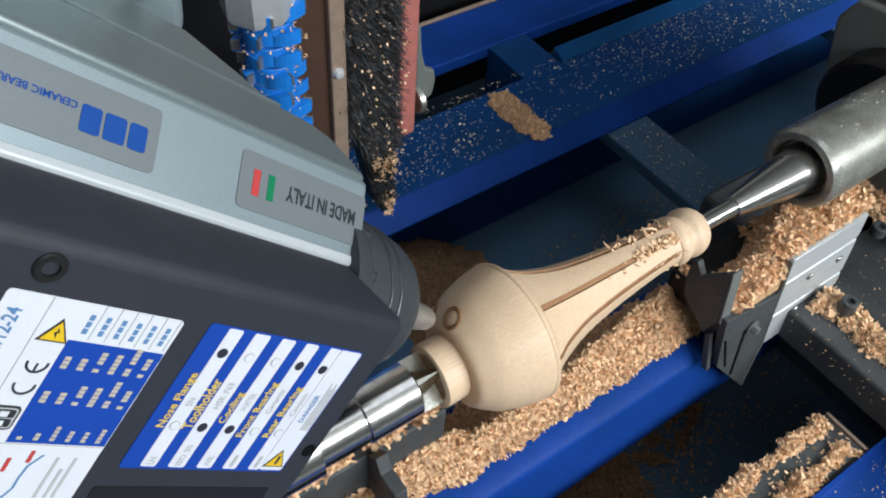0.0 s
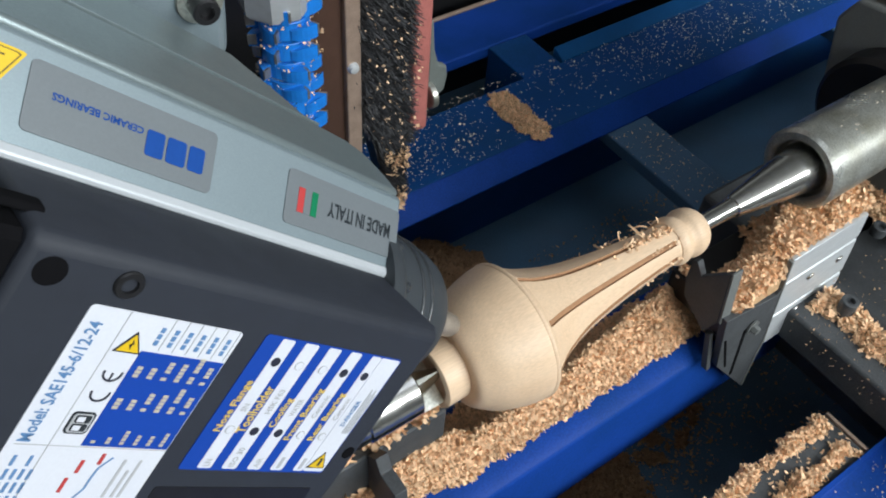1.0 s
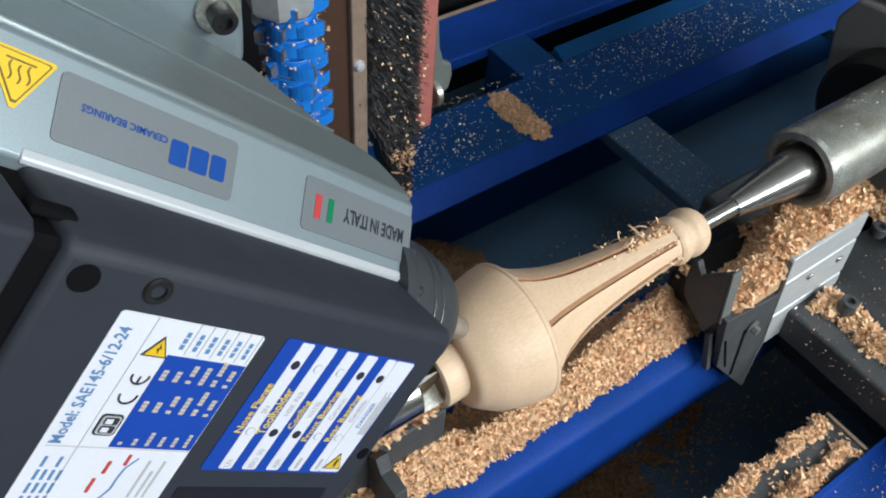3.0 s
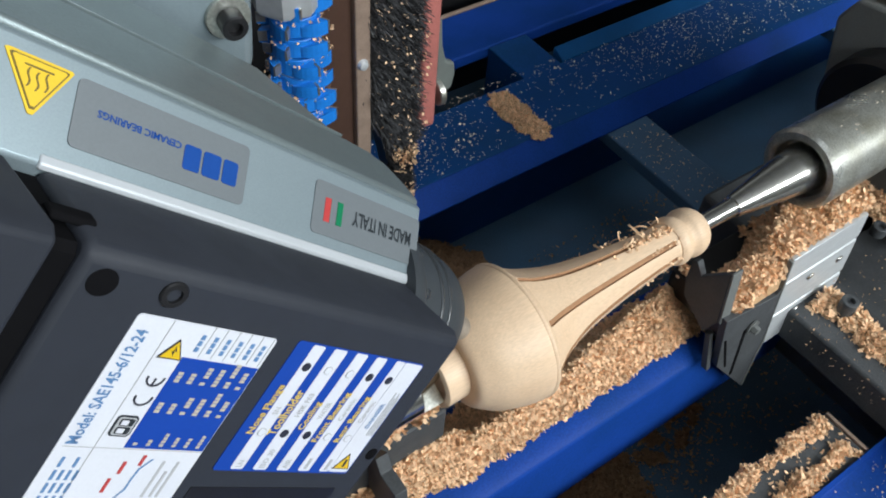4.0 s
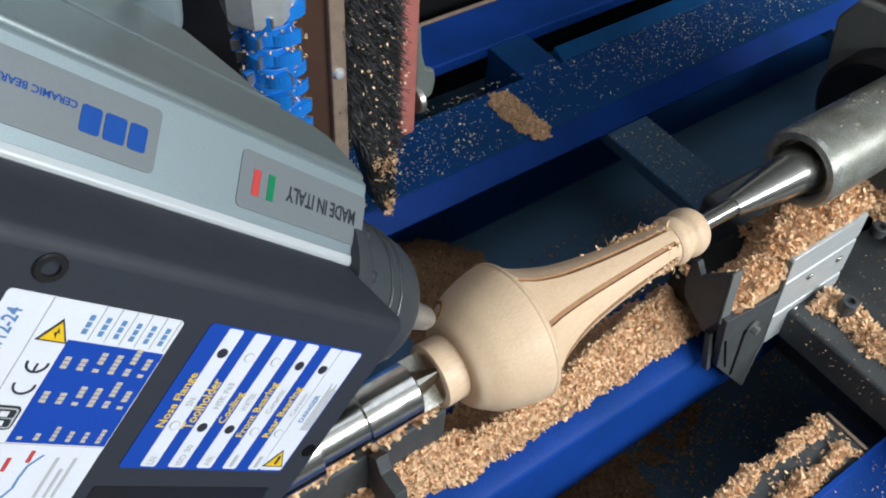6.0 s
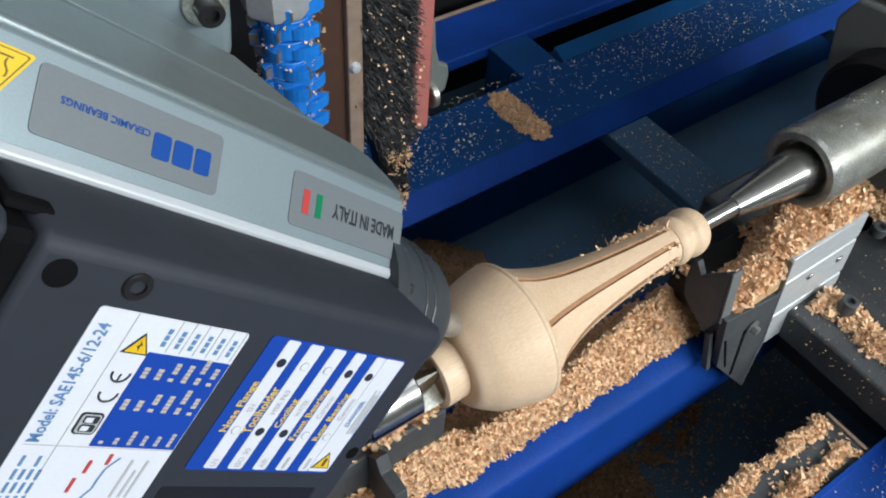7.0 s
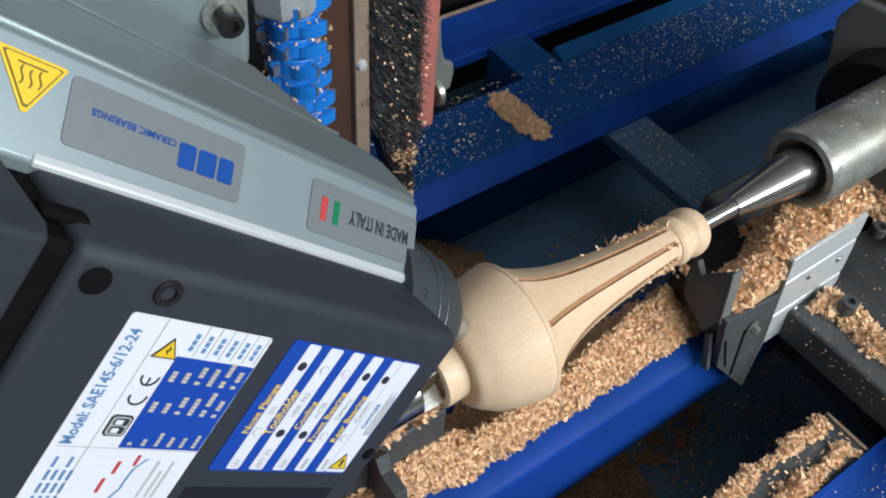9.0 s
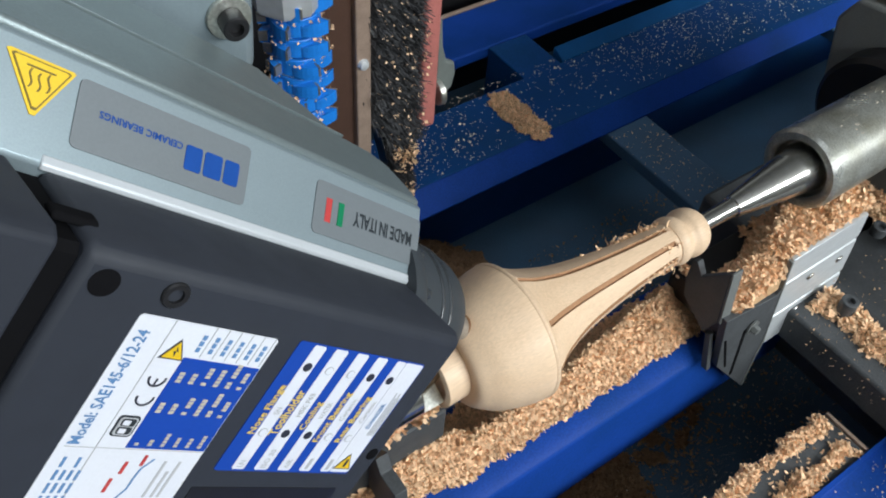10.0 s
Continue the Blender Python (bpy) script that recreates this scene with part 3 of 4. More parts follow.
# flat black discs, the dark inside of the holes put into colour
for x, y, r in ((0.0400, 0.359, 0.0062), (-0.0335, 0.1425, 0.0042)):
    flat("screw_hole", FB, disc(x, y, r, 24), 0.0003, VOID, spindle, "screw hole, a flat black disc for its shade", 0.002)
# flat black plate in place of the recess and its shade
flat("cable_slot", FB, rect(-0.078, -0.0600, 0.152, 0.256, 0.001), 0.0004, BLACKM, spindle, "recessed slot, a flat black plate for its shade", 0.003)
part("catch", prism([(0.0470, 0.0605), (0.0508, 0.0625), (0.0522, 0.0700), (0.0490, 0.0720)], -0.3815, -0.3625), VOID, spindle, "black rounded latch", bevel=0.0016, seg=3)
# whitish strip that paints the highlight along the rounded silver edge
part("edge_lip", prism([(0.0405, 0.0225), (0.0460, 0.0246), (0.0435, 0.0285), (0.0405, 0.0290)], -0.3715, -0.1265), WHITEB, spindle, "rounded housing edge with its highlight in the colour", bevel=0.0008)
part("seam_lip", prism([(0.0770, -0.0552), (0.0792, -0.0552), (0.0792, -0.0538), (0.0770, -0.0538)], -0.55, -0.175), GREYTOP, spindle, bevel=0.0004)
bm = bmesh.new()
block = [(-0.42, -0.06), (-0.216, -0.06), (-0.216, 0.074), (-0.229, 0.090), (-0.2445, 0.108), (-0.262, 0.132), (-0.280, 0.17), (-0.42, 0.17)]
low, high = ([bm.verts.new((u, v, w)) for u, v in block] for w in (-0.21, -0.108))
bm.faces.new(low[::-1])
bm.faces.new(high)
for i in range(len(block)):
    j = (i + 1) % len(block)
    bm.faces.new((low[i], low[j], high[j], high[i]))
bmesh.ops.recalc_face_normals(bm, faces=bm.faces)
part("clamp_block", bm, SILVER, spindle, "light grey clamp block", bevel=0.007, seg=3)
sharp(part("washer", moved(turned([(-0.1078, 0.0), (-0.1078, 0.0135), (-0.1055, 0.0135), (-0.1050, 0.0130), (-0.1050, 0.0)], 32), pose(-0.2535, 0.0930, 0, 0, -90, 0)), QUILL, spindle, "zinc plated washer", smooth=True))
socket_screw("clamp_bolt", pose(-0.2535, 0.0930, -0.105), 0.0078, 0.012, spindle, label="black socket head bolt")
for k in range(12):
    socket_screw("flange_screw", pose(0, 0, 0, 30 * k + 8) @ Matrix.Translation((-0.1180, 0, 0.0520)) @ pose(0, 0, 0, 0, 90, 0), 0.0036, 0.0042, spindle, GLOSSK)
# ---- tailstock casting, rests and bars ----
LIGHTIRON = material("light_grey_cast_iron", (0.16, 0.17, 0.165), 0.55, 0.1, scale=25, amount=0.5, bump=0.2, fine=500)
cast = part("casting", prism([(0.142, 0.02), (0.126, 0.052), (0.060, 0.062), (-0.15, 0.062), (-0.15, -0.17), (0.100, -0.17)], 0.62, 1.15), LIGHTIRON, tail, "light grey tailstock casting", bevel=0.004)
sharp(part("quill_boss", moved(turned([(0.585, 0.0), (0.585, 0.062), (0.59, 0.068), (0.62, 0.070), (0.62, 0.0)], 48), pose(0, 0.043, -0.045)), BLACKM, tail, "dark round boss behind the quill", smooth=True))
part("base_casting", prism([(0.12, -0.17), (0.12, -0.30), (-0.40, -0.30), (-0.40, -0.165), (-0.36, -0.152), (-0.09, -0.150), (-0.06, -0.17)], 0.445, 1.15), DARKIRON, tail, "dark grey tailstock base", bevel=0.006)
for x, y, z, h in ((0.424, -0.104, -0.156, 0.026), (0.560, -0.050, -0.152, 0.014)):
    socket_screw("base_bolt", pose(x, y, z), 0.0095, h, tail, DARKIRON)
part("cross_arm", prism([(-0.06, -0.155), (-0.06, -0.20), (-0.36, -0.20), (-0.36, -0.155)], 0.378, 0.444), DARKIRON, tail, "dark grey cross arm", bevel=0.004)

rest = thing("work_rest", pose(0, 0, 0.83), "dark steel V rest with an aluminium clamp plate", "work rest")


def at_z(poly, z=0.83):
    return [(y, q - z) for y, q in poly]


cp = part("clamp_plate", prism(at_z([(-0.0585, 0.943), (-0.0615, 0.911), (-0.0600, 0.909), (-0.0605, 0.906), (-0.0620, 0.905), (-0.0662, 0.858), (-0.0648, 0.856), (-0.0652, 0.853), (-0.0668, 0.852), (-0.0712, 0.806), (-0.0655, 0.806), (-0.0530, 0.943)]),
                           0.343, 0.466), ALU, rest, "grooved aluminium clamp plate", bevel=0.0006)
for x, y, z in ((0.390, -0.0632, 0.893), (0.442, -0.0632, 0.889), (0.388, -0.0684, 0.842), (0.443, -0.0684, 0.836)):
    socket_screw("plate_screw", pose(x, y, z - 0.83, 95), 0.0052, 0.0020, rest, STEEL, "bright screw")
part("shelf", box(0.262, 0.48, -0.0575, 0.02, 0.04, 0.072), BLACKM, rest, "black steel shelf", bevel=0.0015)
part("jaw", prism(at_z([(-0.0030, 0.9450), (-0.0085, 0.9480), (-0.0182, 0.9350), (-0.0450, 0.9665), (-0.0545, 0.9000), (-0.0440, 0.8720), (-0.0090, 0.8950), (-0.0030, 0.9174)]), 0.252, 0.260), DARKIRON, rest, "dark grey V jaw plate", bevel=0.0008)
# the jaw's lit edge, its brightness put into lighter iron
part("jaw_lip", prism(at_z([(-0.0455, 0.9670), (-0.0550, 0.9000), (-0.0575, 0.8990), (-0.0480, 0.9675)]), 0.252, 0.266), LIGHTIRON, rest, "jaw edge in a lighter, lit grey", bevel=0.0005)


def slanted(name, poly, thick, mat, label, lift=0.0):
    """A plate in the leaning plane of the clamp plate, with its outline in x, z."""
    bm = bmesh.new()
    f, k = [], []
    for x, z in poly:
        y = -0.066 + 0.091 * (z - 0.87) - lift
        f.append(bm.verts.new((x, y, z - 0.83)))
        k.append(bm.verts.new((x, y + thick, z - 0.83)))
    bm.faces.new(f)
    bm.faces.new(k[::-1])
    for i in range(len(poly)):
        j = (i + 1) % len(poly)
        bm.faces.new((f[i], k[i], k[j], f[j]))
    bmesh.ops.recalc_face_normals(bm, faces=bm.faces)
    return part(name, bm, mat, rest, label, bevel=0.0006)


slanted("side_plate", [(0.2538, 0.9078), (0.3344, 0.8964), (0.3393, 0.9038), (0.3501, 0.8095), (0.3371, 0.7393), (0.2662, 0.8266)], 0.009, DARKIRON, "dark grey slotted side plate")
# flat black strips on the plate, for the shade in its slots
slanted("slot", [(0.262, 0.872), (0.2655, 0.872), (0.285, 0.815), (0.2815, 0.815)], 0.002, VOID, "", 0.0008)
slanted("slot", [(0.2935, 0.868), (0.2985, 0.868), (0.3040, 0.788), (0.2990, 0.788)], 0.002, VOID, "", 0.0008)
# strip of lighter iron along the plate's right edge
slanted("ground_edge", [(0.3368, 0.9444), (0.3390, 0.9444), (0.3462, 0.8161), (0.3390, 0.7380), (0.3371, 0.7394), (0.3440, 0.8161)], 0.006, LIGHTIRON, "pale strip along the plate edge", 0.0010)
part("strut", prism(at_z([(-0.052, 0.872), (-0.046, 0.868), (-0.058, 0.822), (-0.066, 0.822)]), 0.256, 0.262), DARKIRON, rest, bevel=0.0006)
sharp(part("rest_washer", moved(turned([(0, 0), (0, 0.0085), (0.0022, 0.0088), (0.0022, 0)], 24), pose(0.3061, -0.0667, 0.0374, 0, 0, -90)), LIGHTIRON, rest, "steel washer", smooth=True))
sharp(part("rest_bolt", moved(turned([(0.002, 0), (0.002, 0.0050), (0.0075, 0.0050), (0.009, 0.0043), (0.009, 0)], 6), pose(0.3061, -0.0667, 0.0374, 0, 0, -90)), LIGHTIRON, rest, "hexagon bolt"))
part("column", box(0.285, 0.47, -0.046, 0.03, 0.0, 0.04), DARKIRON, rest, bevel=0.002)

bar = thing("support_bar", pose(0, 0, 0.83), "dark grey bar under the drive spindle, dusted with chips", "support bar")
part("bar_body", box(-0.9, -0.045, 0.0, 0.044, 0.0, 0.098), DARKIRON, bar, bevel=0.002)
part("stop_plate", prism([(0.0, 0.10), (-0.012, 0.112), (-0.020, 0.098), (-0.042, 0.098), (-0.050, 0.0), (0.0, 0.0)], -0.126, -0.114), DARKIRON, bar, "black stop plate", bevel=0.0008)

# ---- tools on the carriage behind ----
BY = 0.45
plate = thing("carriage_plate", pose(0.1165, BY, 0.70), "brown coated steel plate with a worn edge", "plate")
part("web", box(-0.042, 0.003, -0.02, 0.02, 0.0, 0.9), BROWNST, plate, "dark brown web", bevel=0.001)
part("edge_strip", box(0.0035, 0.0235, -0.028, 0.02, 0.0, 0.9), PLATE_E, plate, "worn brown edge strip", bevel=0.0015)
# the dome is wide and pale to show the screw's glint
sharp(part("set_screw", moved(turned([(0, 0), (0, 0.0075), (0.002, 0.0070), (0.005, 0.0055), (0.007, 0)], 20), pose(0.012, -0.028, 0.256, 0, 0, -90)), ALU, plate, "set screw, wide and pale for its glint", smooth=True))

cutter = thing("cutter_head", pose(0.060, BY, 0.93), "bright blue segmented cutter head with carbide inserts", "cutter head")
sharp(part("shaft", moved(turned([(-0.125, 0.0), (-0.125, 0.020), (0.116, 0.020), (0.119, 0.037), (0.125, 0.0405), (0.190, 0.0405), (0.195, 0.024), (0.6, 0.024), (0.6, 0.0)], 8), pose(-0.008, 0, 0, 0, -90, 12)), ALU, cutter, "grey steel collar and shaft"))


def saw_tooth():
    """A wing of a cutter ring: it swells outwards and ends in a square face."""
    arc = [(q * 8.5, 0.0270 + 0.0150 * (q / 6) ** 0.8) for q in range(7)]
    outer = [(r * math.cos(radians(a)), r * math.sin(radians(a))) for a, r in arc]
    inner = [(0.024 * math.cos(radians(a)), 0.024 * math.sin(radians(a))) for a, _ in arc[::-1]]
    bm = bmesh.new()
    lo = [bm.verts.new((x, y, 0)) for x, y in outer + inner]
    hi = [bm.verts.new((x, y, 0.0165 - 0.004 * (k < 3))) for k, (x, y) in enumerate(outer + inner)]
    bm.faces.new(lo[::-1])
    bm.faces.new(hi)
    for i in range(len(lo)):
        j = (i + 1) % len(lo)
        bm.faces.new((lo[i], lo[j], hi[j], hi[i]))
    bmesh.ops.recalc_face_normals(bm, faces=bm.faces)
    return bm


seg_me = tooth_me = insert_me = None
for lv in range(10):
    z = -0.120 + 0.0262 * lv
    if seg_me is None:
        ob = part("segment", moved(turned([(0, 0.019), (0, 0.0280), (0.0010, 0.0288), (0.0215, 0.0288), (0.0225, 0.0280), (0.0225, 0.019)], 32), pose(0, 0, 0, 0, -90, 0)), BLUECUT, cutter, "blue cutter ring", bevel=0)
        seg_me = ob.data
    else:
        ob = new("segment", seg_me)
        ob.parent = cutter
    ob.matrix_local = pose(0, 0, z)
    for k in range(5):
        m = pose(0, 0, z + 0.002, 0, 0, 72 * k + 13 * lv + 10 * (lv % 2))
        if tooth_me is None:
            ob = part("tooth", saw_tooth(), BLUECUT, cutter)
            tooth_me = ob.data
            ob2 = part("insert", moved(box(0.0325, 0.0425, 0.0004, 0.0030, 0.0040, 0.0160), pose(0, 0, 0, 0, 0, 51)), CARBIDE, cutter, "grey carbide insert")
            insert_me = ob2.data
        else:
            ob, ob2 = new("tooth", tooth_me), new("insert", insert_me)
            ob.parent = ob2.parent = cutter
        ob.matrix_local = ob2.matrix_local = m

rng = random.Random(5)


def ribbon(verts, faces, p, d, side, length, width, n, curl):
    """A narrow bent strip from p along d."""
    up = d.cross(side).normalized()
    base = len(verts)
    q = Vector(p)
    for i in range(n + 1):
        w = width * (1 - 0.35 * i / n)
        verts.append(tuple(q - side * w * 0.5))
        verts.append(tuple(q + side * w * 0.5))
        d = (d + up * curl).normalized()
        up = d.cross(side).normalized()
        q = q + d * (length / n)
    for i in range(n):
        a = base + 2 * i
        faces.append((a, a + 1, a + 3, a + 2))


def from_lists(name, verts, faces, mat, parent=None, label=""):
    me = bpy.data.meshes.new(name)
    me.from_pydata(verts, [], faces)
    me.materials.append(mat)
    ob = new(name, me)
    if parent:
        ob.parent = parent
    if label:
        ob["label"] = label
    return ob


brush = thing("strip_brush", pose(0.248, BY, 0.79), "black bristle brush on a red board, full of chips", "brush")
part("board", box(-0.021, 0.006, -0.012, 0.025, 0.006, 0.8), REDWOOD, brush, "dusty red backing board", bevel=0.005, seg=3)
# the bristle field narrows below the board and hangs to a tip
FIELD = [(0.50, -0.110, -0.041), (0.10, -0.110, -0.041), (0.07, -0.103, -0.041), (0.02, -0.080, -0.040), (-0.06, -0.064, -0.040), (-0.105, -0.055, -0.043)]


def field_span(z):
    for (za, la, ra), (zb, lb, rb) in zip(FIELD, FIELD[1:]):
        if zb <= z <= za:
            t = (z - zb) / (za - zb)
            return lb + (la - lb) * t, rb + (ra - rb) * t
    return FIELD[-1][1:]


# dark core added so that nothing shows through the bristles
bm = bmesh.new()
cols = []
for y in (-0.010, 0.018):
    cols.append([bm.verts.new((x, y, z)) for z, x, _ in FIELD] + [bm.verts.new((x, y, z)) for z, _, x in FIELD[::-1]])
bm.faces.new(cols[0])
bm.faces.new(cols[1][::-1])
for i in range(len(cols[0])):
    j = (i + 1) % len(cols[0])
    bm.faces.new((cols[0][i], cols[1][i], cols[1][j], cols[0][j]))
bmesh.ops.recalc_face_normals(bm, faces=bm.faces)
part("bristle_root", bm, BLACKM, brush, "black core filling the gaps behind the bristles")
vs, fs = [], []
for _ in range(2600):
    z0 = rng.uniform(-0.105, 0.40)
    xl, xr = field_span(z0)
    x0 = rng.uniform(xl, xr)
    tuft = Vector((rng.gauss(0.40, 0.25), rng.gauss(-0.80, 0.15), rng.gauss(-0.40, 0.25)))
    for _ in range(5):
        d = (tuft + Vector((rng.gauss(0, 0.14), rng.gauss(0, 0.1), rng.gauss(0, 0.14)))).normalized()
        side = d.cross(Vector((rng.gauss(0, 1), rng.gauss(0, 1), rng.gauss(0, 1)))).normalized()
        ln = rng.uniform(0.014, 0.034) * (0.6 if z0 < 0.02 else 1.0)
        ribbon(vs, fs, (x0 + rng.gauss(0, 0.0015), rng.uniform(-0.014, -0.008), z0 + rng.gauss(0, 0.0015)), d, side, ln, rng.uniform(0.0008, 0.0017), 3, rng.gauss(0, 0.08))
tagged(from_lists("bristles", vs, fs, BRISTLE, brush, "dense black bristles"), kind="stuff")
sharp(part("pivot_nut", turned([(-0.006, 0.0), (-0.006, 0.017), (-0.0045, 0.019), (0.0030, 0.019), (0.0040, 0.017), (0.0040, 0.0)], 32), QUILL, brush, "bright steel pivot nut", smooth=True)).location = (0.020, 0.006, 0.046)
bm = bmesh.new()
arm_poly = ((-0.006, 0.16), (0.000, 0.16), (0.004, 0.115), (0.012, 0.088), (0.026, 0.080), (0.028, 0.062), (0.024, 0.040), (0.004, 0.030), (-0.005, 0.060))
ends = [[bm.verts.new((x + 0.024, y, z)) for x, z in arm_poly] for y in (0.010, 0.022)]
bm.faces.new(ends[0])
bm.faces.new(ends[1][::-1])
for i in range(len(arm_poly)):
    j = (i + 1) % len(arm_poly)
    bm.faces.new((ends[0][i], ends[1][i], ends[1][j], ends[0][j]))
bmesh.ops.recalc_face_normals(bm, faces=bm.faces)
part("bracket", bm, OLIVE, brush, "olive grey bracket", bevel=0.003)

# ---- chips and shavings ----
def fbm(x, y, s=1.0, seed=0.0):
    return noise.fractal(Vector((x * s, y * s, seed)), 1.0, 2.0, 4)


def shaving(vs, fs, p, rnd, flatness=0.6, smin=0.0022, smax=0.007):
    """One curled shaving or flake near p."""
    a = rnd.uniform(0, math.tau)
    d = Vector((math.cos(a), math.sin(a), rnd.gauss(0, 1 - flatness))).normalized()
    side = d.cross(Vector((rnd.gauss(0, 0.5), rnd.gauss(0, 0.5), 1))).normalized()
    ln = rnd.uniform(smin, smax) * (1.5 if rnd.random() < 0.1 else 1)
    ribbon(vs, fs, p, d, side, ln, ln * rnd.uniform(0.32, 0.85), 4 if ln > 0.004 else 2, rnd.choice((-1, 1)) * abs(rnd.gauss(0.28, 0.25)))


def heap(name, label, x0, x1, y0, y1, height, base, count, seed, step=0.004, smax=0.0085, smin=0.0025, mat=None, fluff=0.002):
    """A mound of shavings on a support at the height base; height(x, y) is its depth there, none where it is below 0."""
    rnd = random.Random(seed)
    vs, fs, idx = [], [], {}
    nx, ny = int((x1 - x0) / step), int((y1 - y0) / step)

    def vert(i, j):
        if (i, j) not in idx:
            x, y = x0 + i * step, y0 + j * step
            h = height(x, y) + 0.0015 * fbm(x, y, 220, seed)
            idx[i, j] = len(vs)
            vs.append((x, y, base + max(h, 0.0) - 0.001))
        return idx[i, j]
    for i in range(nx):
        for j in range(ny):
            if height(x0 + (i + 0.5) * step, y0 + (j + 0.5) * step) > 0:
                fs.append((vert(i, j), vert(i + 1, j), vert(i + 1, j + 1), vert(i, j + 1)))
    grid = len(fs)
    tries = 0
    made = 0
    while made < count and tries < count * 12:
        tries += 1
        x, y = rnd.uniform(x0, x1), rnd.uniform(y0, y1)
        h = height(x, y)
        if h > 0:
            made += 1
            shaving(vs, fs, (x, y, base + h + rnd.uniform(0, fluff)), rnd, 0.76, smin, smax)
    ob = from_lists(name, vs, fs, mat or CHIP)
    # mound faces take a darker brown, the shadow between chips as colour
    ob.data.materials.append(CHIPSHADE if mat else CHIPMID)
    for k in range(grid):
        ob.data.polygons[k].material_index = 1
    return tagged(ob, label, "wood chips", kind="stuff")


def scatter(name, label, count, place, seed, smin=0.0012, smax=0.004, mat=None):
    rnd = random.Random(seed)
    vs, fs = [], []
    for _ in range(count):
        p = place(rnd)
        if p:
            shaving(vs, fs, p, rnd, 0.9, smin, smax)
    return tagged(from_lists(name, vs, fs, mat or CHIP), label, "wood chips", kind="stuff")


def front_h(x, y):
    edge = -0.028 + 0.12 * max(-0.035 - x, 0.0) + 0.005 * fbm(x, 0.3, 28, 1.0) + 0.0025 * fbm(x, 0, 120, 4.0)
    ridge = min(max(-0.010 + 0.15 * (x - 0.07), -0.012), 0.012) + 0.004 * fbm(x, 1.3, 30, 6.0)
    back = 0.038 + 0.007 * fbm(x, 2, 40, 2.0)
    top = 0.043 + 0.007 * fbm(x, y, 26, 3.0)
    if y > 0.058:
        return -1
    if y < ridge:
        return top * min((y - edge) / (ridge - edge), 1.0) ** 0.75 if y > edge else -1
    fall = top * (1 - (y - ridge) / (back - ridge)) ** 1.5 if y < back else -1
    banked = min(max((-0.015 - x) / 0.03, 0.0), 1.0)
    if banked and y < 0.0:
        fall += (top + 0.9 * (y - ridge) - fall) * banked
    elif x < -0.045:
        return -1
    return fall


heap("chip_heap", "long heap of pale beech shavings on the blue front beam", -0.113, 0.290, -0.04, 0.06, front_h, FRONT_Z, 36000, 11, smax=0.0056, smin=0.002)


def front_left_h(x, y):
    return front_h(x, y) - 0.006 if y < -0.003 else -1


heap("chip_heap", "heap of pale beech shavings beside the support bar", -0.40, -0.128, -0.04, 0.0, front_left_h, FRONT_Z, 4000, 12)


def bar_h(x, y):
    return 0.006 + 0.007 * fbm(x, y, 40, 6.0) - abs(y - 0.02) * 0.25


heap("chip_heap", "thin line of shavings on the dark support bar", -0.40, -0.05, 0.002, 0.042, bar_h, 0.928, 2600, 13)


def shelf_h(x, y):
    if y < -0.058 or x < 0.262 or (x > 0.340 and y < -0.0525):
        return -1
    left = min(max((x - 0.262) / 0.085, 0), 1)
    back = -0.010 + 0.026 * min(max((x - 0.33) / 0.06, 0), 1)
    fall = min(max((back - y) / 0.022, 0), 1)
    top = 0.012 + 0.036 * left
    rise = min((y + 0.060) / 0.034 + 0.12 + 0.50 * left, 1.0)
    return top * rise * fall + 0.005 * fbm(x, y, 35, 7.0) - 0.002


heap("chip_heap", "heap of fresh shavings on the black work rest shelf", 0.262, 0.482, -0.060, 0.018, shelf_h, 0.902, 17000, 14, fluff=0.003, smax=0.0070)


def rail_h(x, y):
    if x > 0.338 - 0.02 * abs(fbm(y, 0, 60, 3.0)):
        return -1
    a = 0.0045 - abs(y + 0.172 + 0.003 * fbm(x, 0, 30, 8.0)) * 0.6
    b = 0.0065 - abs(y + 0.208 + 0.003 * fbm(x, 1, 30, 9.0)) * 0.7
    return max(a, b) + 0.005 * fbm(x, y, 50, 1.5) - 0.001


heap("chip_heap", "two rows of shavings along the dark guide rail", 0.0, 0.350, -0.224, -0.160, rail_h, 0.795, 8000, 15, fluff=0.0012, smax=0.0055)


def pile_h(x, y):
    r = math.hypot((x - 0.20) / 0.20, (y - 0.46) / 0.17)
    return 0.15 * (1 - r) + 0.02 * fbm(x, y, 18, 5.0) if y < 0.529 else -1


# the beam's shade on this pile is put into its brown
heap("chip_heap", "brown pile of fine chips shaded under the rear beam", 0.0, 0.42, 0.28, 0.53, pile_h, 0.38, 9000, 16, step=0.006, smax=0.006, mat=CHIPSHADE)


def clump_h(x, y):
    u = (x - 0.4910) * 0.06 - (y - 0.5189) * 0.998
    v = (x - 0.4910) * 0.998 + (y - 0.5189) * 0.06
    return 0.014 * (1 - math.hypot(u / 0.070, v / 0.028)) + 0.004 * fbm(x, y, 50, 2.5)


heap("chip_heap", "small clump of chips on the blue rear beam", 0.38, 0.58, 0.45, 0.594, clump_h, REAR_Z, 3600, 17, smax=0.006)


def arm_h(x, y):
    return 0.012 - abs(x - 0.425) * 0.6 + 0.006 * fbm(x, y, 40, 8.5)


heap("chip_heap", "strip of shavings on the dark cross arm", 0.395, 0.444, -0.30, -0.075, arm_h, 0.845, 2200, 18)


